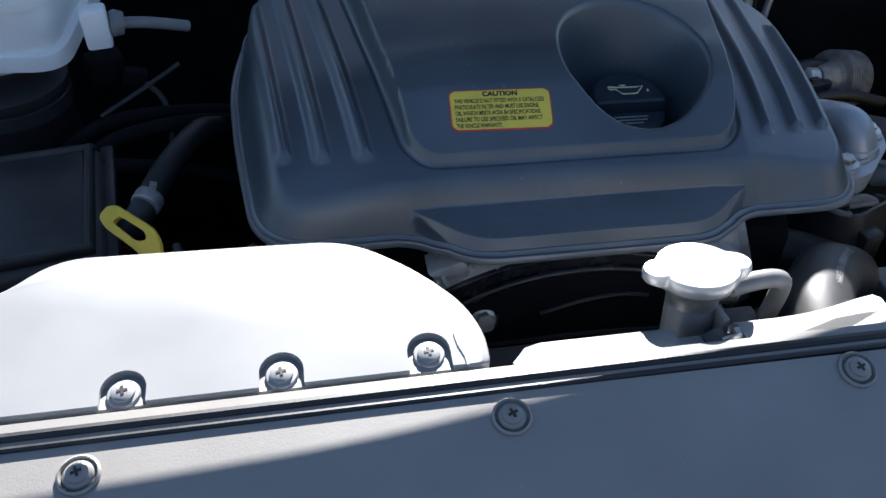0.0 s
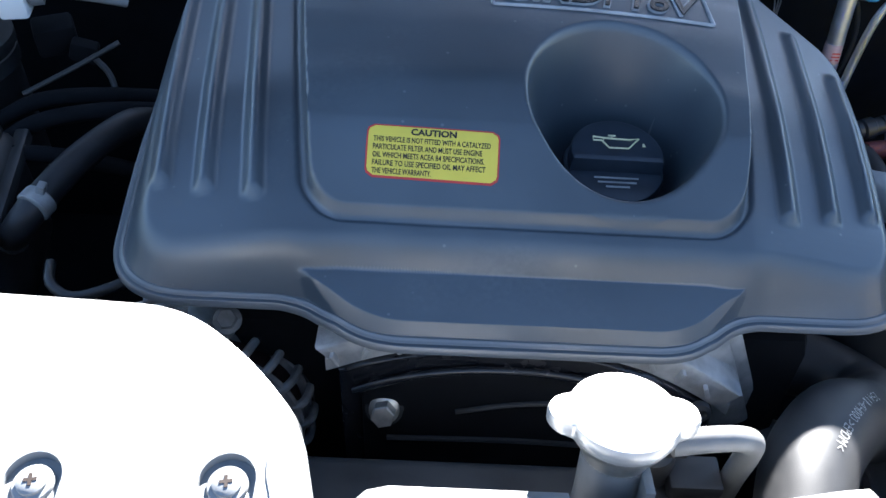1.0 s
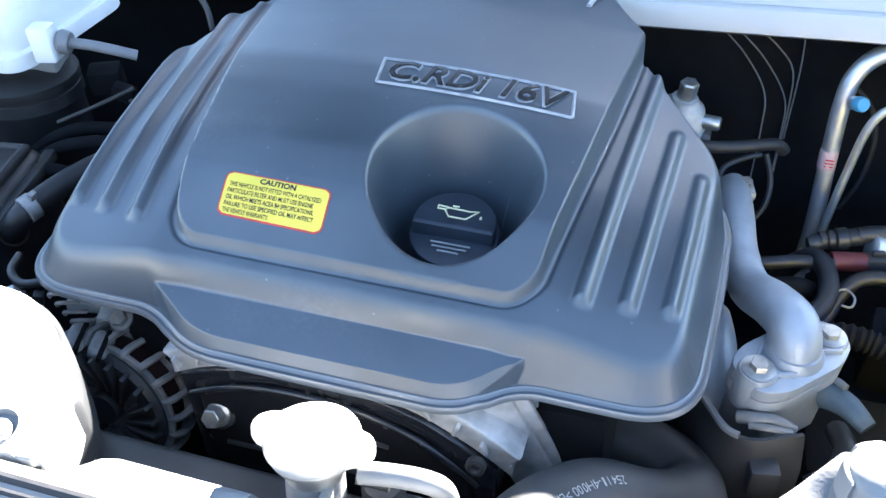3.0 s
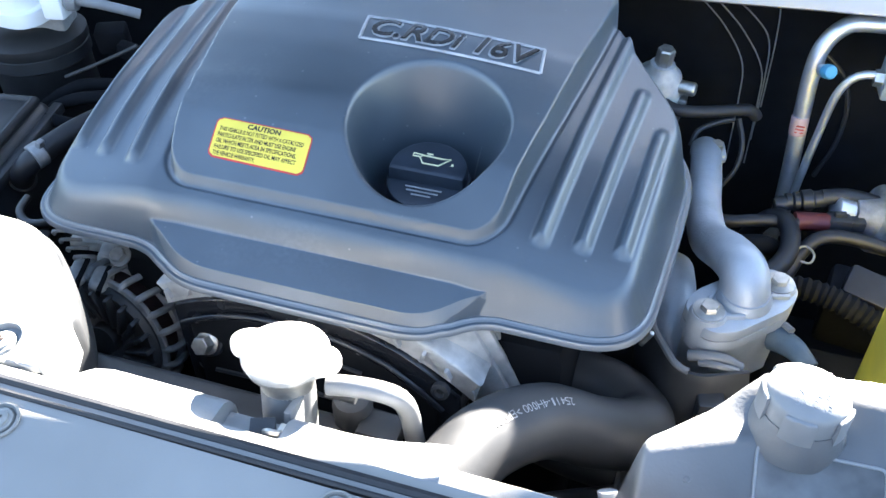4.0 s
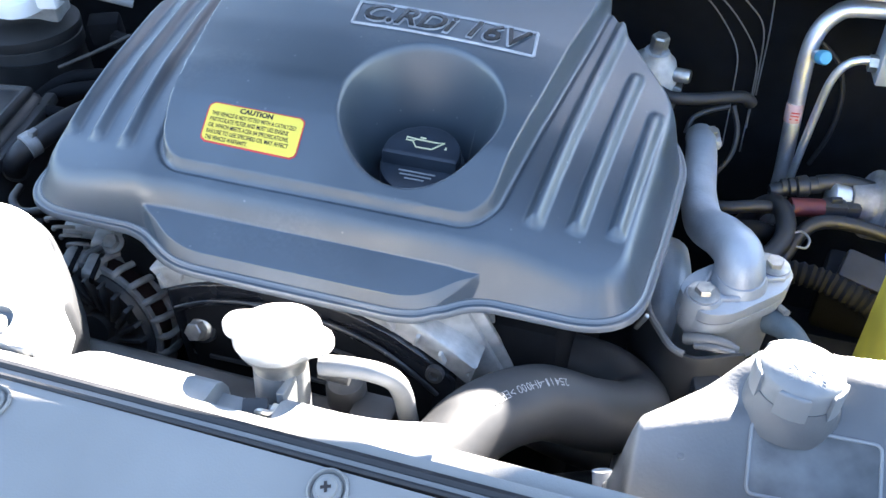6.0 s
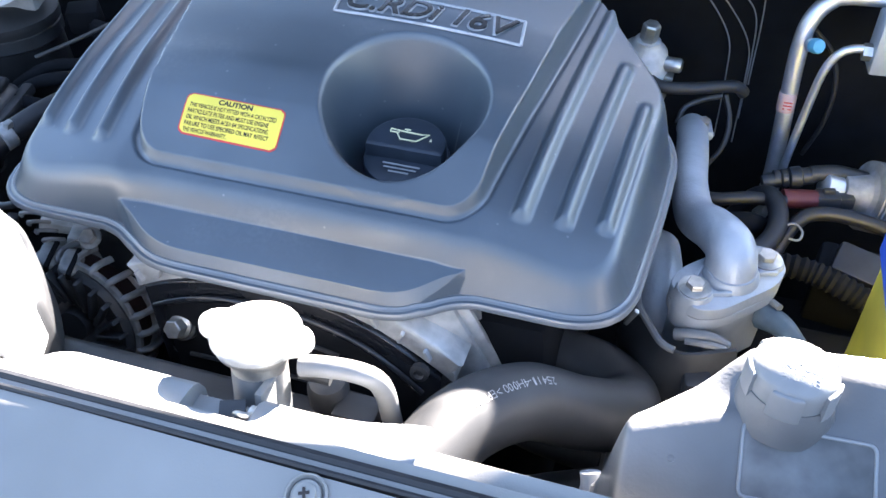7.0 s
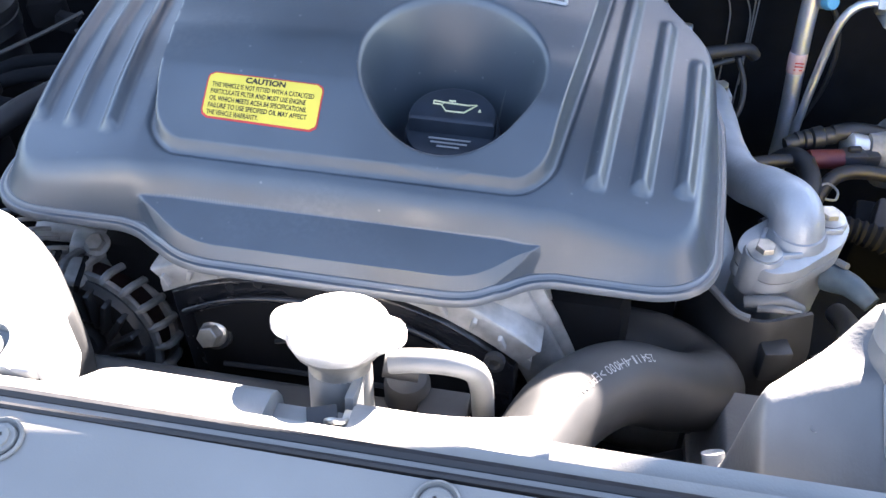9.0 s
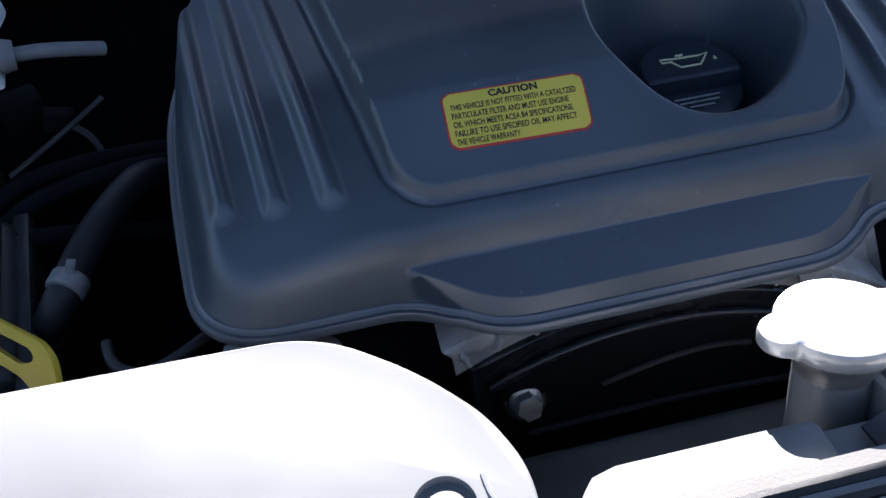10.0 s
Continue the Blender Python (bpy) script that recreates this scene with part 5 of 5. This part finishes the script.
part("shaft", tube([(-0.205, 0.460, 1.040), (-0.198, 0.470, 1.0), (-0.195, 0.48, 0.92)], 0.004, 8), STEEL, dip)

bre = thing("breather_hose", (-0.23, 0.60, 0.96), "black rubber breather hose with a steel clip", "hose")
part("hose", tube([(-0.185, 0.72, 0.985), (-0.200, 0.695, 0.998), (-0.222, 0.645, 1.0), (-0.2385, 0.600, 0.994), (-0.251, 0.586, 0.981), (-0.263, 0.590, 0.966), (-0.276, 0.602, 0.954)], 0.0115, 18), SEAL, bre)
part("end_ring", lathe([(0.0116, -0.003), (0.0138, -0.002), (0.0138, 0.002), (0.0116, 0.003)], facing((-0.2655, 0.5925, 0.9635), (-0.75, 0.40, -0.6)), 24), RUBBER, bre)
clipm = facing((-0.2385, 0.597, 0.9945), (0.35, 0.9, 0.12))
part("clip", lathe([(0.0118, -0.006), (0.0130, -0.005), (0.0130, 0.005), (0.0118, 0.006)], clipm, 24), ALTGREY, bre, "dull steel spring clip")
part("clip_ear", block((0.006, 0.008, 0.010), pose(-0.232, 0.598, 1.007, 0, 20, 0), 0.001), ALTGREY, bre)
wir = thing("engine_loom", (-0.18, 0.53, 0.96), "black taped wiring loom under the cover corner", "wiring loom")
part("loom", tube([(-0.212, 0.545, 0.985), (-0.205, 0.525, 0.985), (-0.188, 0.516, 0.982), (-0.165, 0.522, 0.985), (-0.148, 0.535, 0.985)], 0.0038, 10), BLACK, wir)
for k, (x, y) in enumerate(((-0.197, 0.512), (-0.185, 0.508), (-0.172, 0.512))):
    part("connector", block((0.009, 0.008, 0.014), pose(x, y, 0.972, 10, 20 * (k - 1), 30), 0.0015), BLACK if k else CASTING, wir)
airbox = thing("air_filter_box", (-0.33, 0.62, 0.92), "black plastic air filter box with a framed lid", "air filter box")
AB = pose(-0.338, 0.604, 0.936, 6, 0, 8)
part("body", block((0.125, 0.155, 0.12), AB, 0.014, 3), BLACK, airbox)
part("lid", block((0.095, 0.12, 0.008), AB @ Matrix.Translation((0, 0.0, 0.063)), 0.003), BLACK, airbox)
part("lid_frame", tube([AB @ Vector(p) for p in ((-0.05, -0.063, 0.064), (0.05, -0.063, 0.064), (0.052, 0.063, 0.064), (-0.05, 0.063, 0.064), (-0.05, -0.060, 0.064))], 0.0062, 10, raw=True), RUBBER, airbox)
part("strap", block((0.012, 0.165, 0.012), AB @ Matrix.Translation((0.064, 0, 0.045)), 0.003), BLACK, airbox)
snork = thing("intake_hose", (-0.42, 0.60, 0.95), "ribbed black rubber intake hose", "hose")
part("hose", tube([(-0.40, 0.60, 0.96), (-0.43, 0.585, 0.97), (-0.47, 0.55, 0.965), (-0.50, 0.50, 0.94)], lambda t: 0.045 + 0.003 * math.sin(t * 70), 28, 0.004), BLACK, snork)
# vacuum hoses coloured near-black in place of the shade beside the cover
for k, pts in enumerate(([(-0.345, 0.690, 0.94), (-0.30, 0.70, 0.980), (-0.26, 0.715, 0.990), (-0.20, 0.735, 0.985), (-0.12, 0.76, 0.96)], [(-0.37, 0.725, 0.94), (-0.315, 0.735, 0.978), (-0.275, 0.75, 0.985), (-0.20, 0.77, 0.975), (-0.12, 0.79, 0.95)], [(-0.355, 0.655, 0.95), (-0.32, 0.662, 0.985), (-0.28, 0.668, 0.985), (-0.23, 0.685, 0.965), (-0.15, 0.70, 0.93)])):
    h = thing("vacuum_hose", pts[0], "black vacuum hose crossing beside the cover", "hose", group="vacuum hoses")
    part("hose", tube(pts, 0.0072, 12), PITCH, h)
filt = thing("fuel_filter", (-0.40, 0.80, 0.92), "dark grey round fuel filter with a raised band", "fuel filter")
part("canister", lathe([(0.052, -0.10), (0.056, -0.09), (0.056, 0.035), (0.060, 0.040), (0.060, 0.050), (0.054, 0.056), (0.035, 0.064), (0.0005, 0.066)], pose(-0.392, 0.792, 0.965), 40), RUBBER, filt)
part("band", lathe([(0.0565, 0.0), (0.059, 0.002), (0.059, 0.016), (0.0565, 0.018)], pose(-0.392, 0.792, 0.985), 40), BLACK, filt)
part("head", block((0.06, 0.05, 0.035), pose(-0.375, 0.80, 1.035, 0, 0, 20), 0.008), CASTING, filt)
# plug body and socket likewise hold their shade in the colour
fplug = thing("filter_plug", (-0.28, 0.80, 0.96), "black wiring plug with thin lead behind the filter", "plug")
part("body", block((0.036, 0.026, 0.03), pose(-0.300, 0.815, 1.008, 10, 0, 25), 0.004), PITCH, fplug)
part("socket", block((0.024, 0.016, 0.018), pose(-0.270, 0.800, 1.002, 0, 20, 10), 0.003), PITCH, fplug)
part("lead", tube([(-0.262, 0.797, 0.998), (-0.245, 0.785, 0.985), (-0.238, 0.765, 0.965), (-0.24, 0.74, 0.94)], 0.003, 8), RUBBER, fplug)
tank = thing("brake_fluid_tank", (-0.38, 0.78, 1.04), "translucent white plastic fluid tank with rounded rim", "fluid tank")
TK = pose(-0.398, 0.790, 1.072, 4, 0, -6)
tk = rounded([(-0.10, -0.075), (0.098, -0.075), (0.098, 0.085), (-0.10, 0.085)], 0.028, 8)
part("body", slab(tk, 0.02, TK @ Matrix.Translation((0, 0, 0.075)), 0.01), WHITE, tank)
part("rim", slab([(x * 1.06, y * 1.06) for x, y in tk], 0.016, TK @ Matrix.Translation((0, 0, 0.016)), 0.004), WHITE, tank)
part("wall", slab([(x * 0.98, y * 0.98) for x, y in tk], 0.055, TK @ Matrix.Translation((0, 0, 0.060)), 0.004), WHITE, tank)
fit_ = thing("white_bracket", (-0.28, 0.73, 1.07), "white plastic pipe bracket with a round end", "bracket")
part("block", block((0.022, 0.020, 0.036), pose(-0.272, 0.716, 1.100, 0, 0, 10), 0.003), WHITE, fit_)
part("nozzle", lathe([(0.010, 0), (0.012, 0.004), (0.010, 0.012)], facing((-0.262, 0.722, 1.100), (1, 0.25, -0.2)), 20), RAIL, fit_)
part("pipe", tube([(-0.252, 0.725, 1.098), (-0.235, 0.732, 1.094), (-0.218, 0.741, 1.087), (-0.200, 0.752, 1.078)], 0.0052, 14), RAIL, fit_, "dull bright feed pipe")
lead = thing("tank_cable", (-0.20, 0.78, 1.10), "thin black cable with pale sleeve over the tank", "cable")
part("sleeve", tube([(-0.225, 0.78, 1.150), (-0.195, 0.785, 1.155), (-0.165, 0.79, 1.148), (-0.145, 0.79, 1.135)], 0.006, 10), GREYHOSE, lead)
part("cable", tube([(-0.145, 0.79, 1.137), (-0.132, 0.785, 1.120), (-0.127, 0.78, 1.100)], 0.003, 8), BLACK, lead)
lever = thing("linkage_rod", (-0.25, 0.70, 1.03), "thin dark metal rod in the shade beside the cover", "rod")
part("rod", tube([(-0.290, 0.715, 1.010), (-0.25, 0.735, 1.025), (-0.215, 0.752, 1.040)], 0.0022, 8), RUBBER, lever)
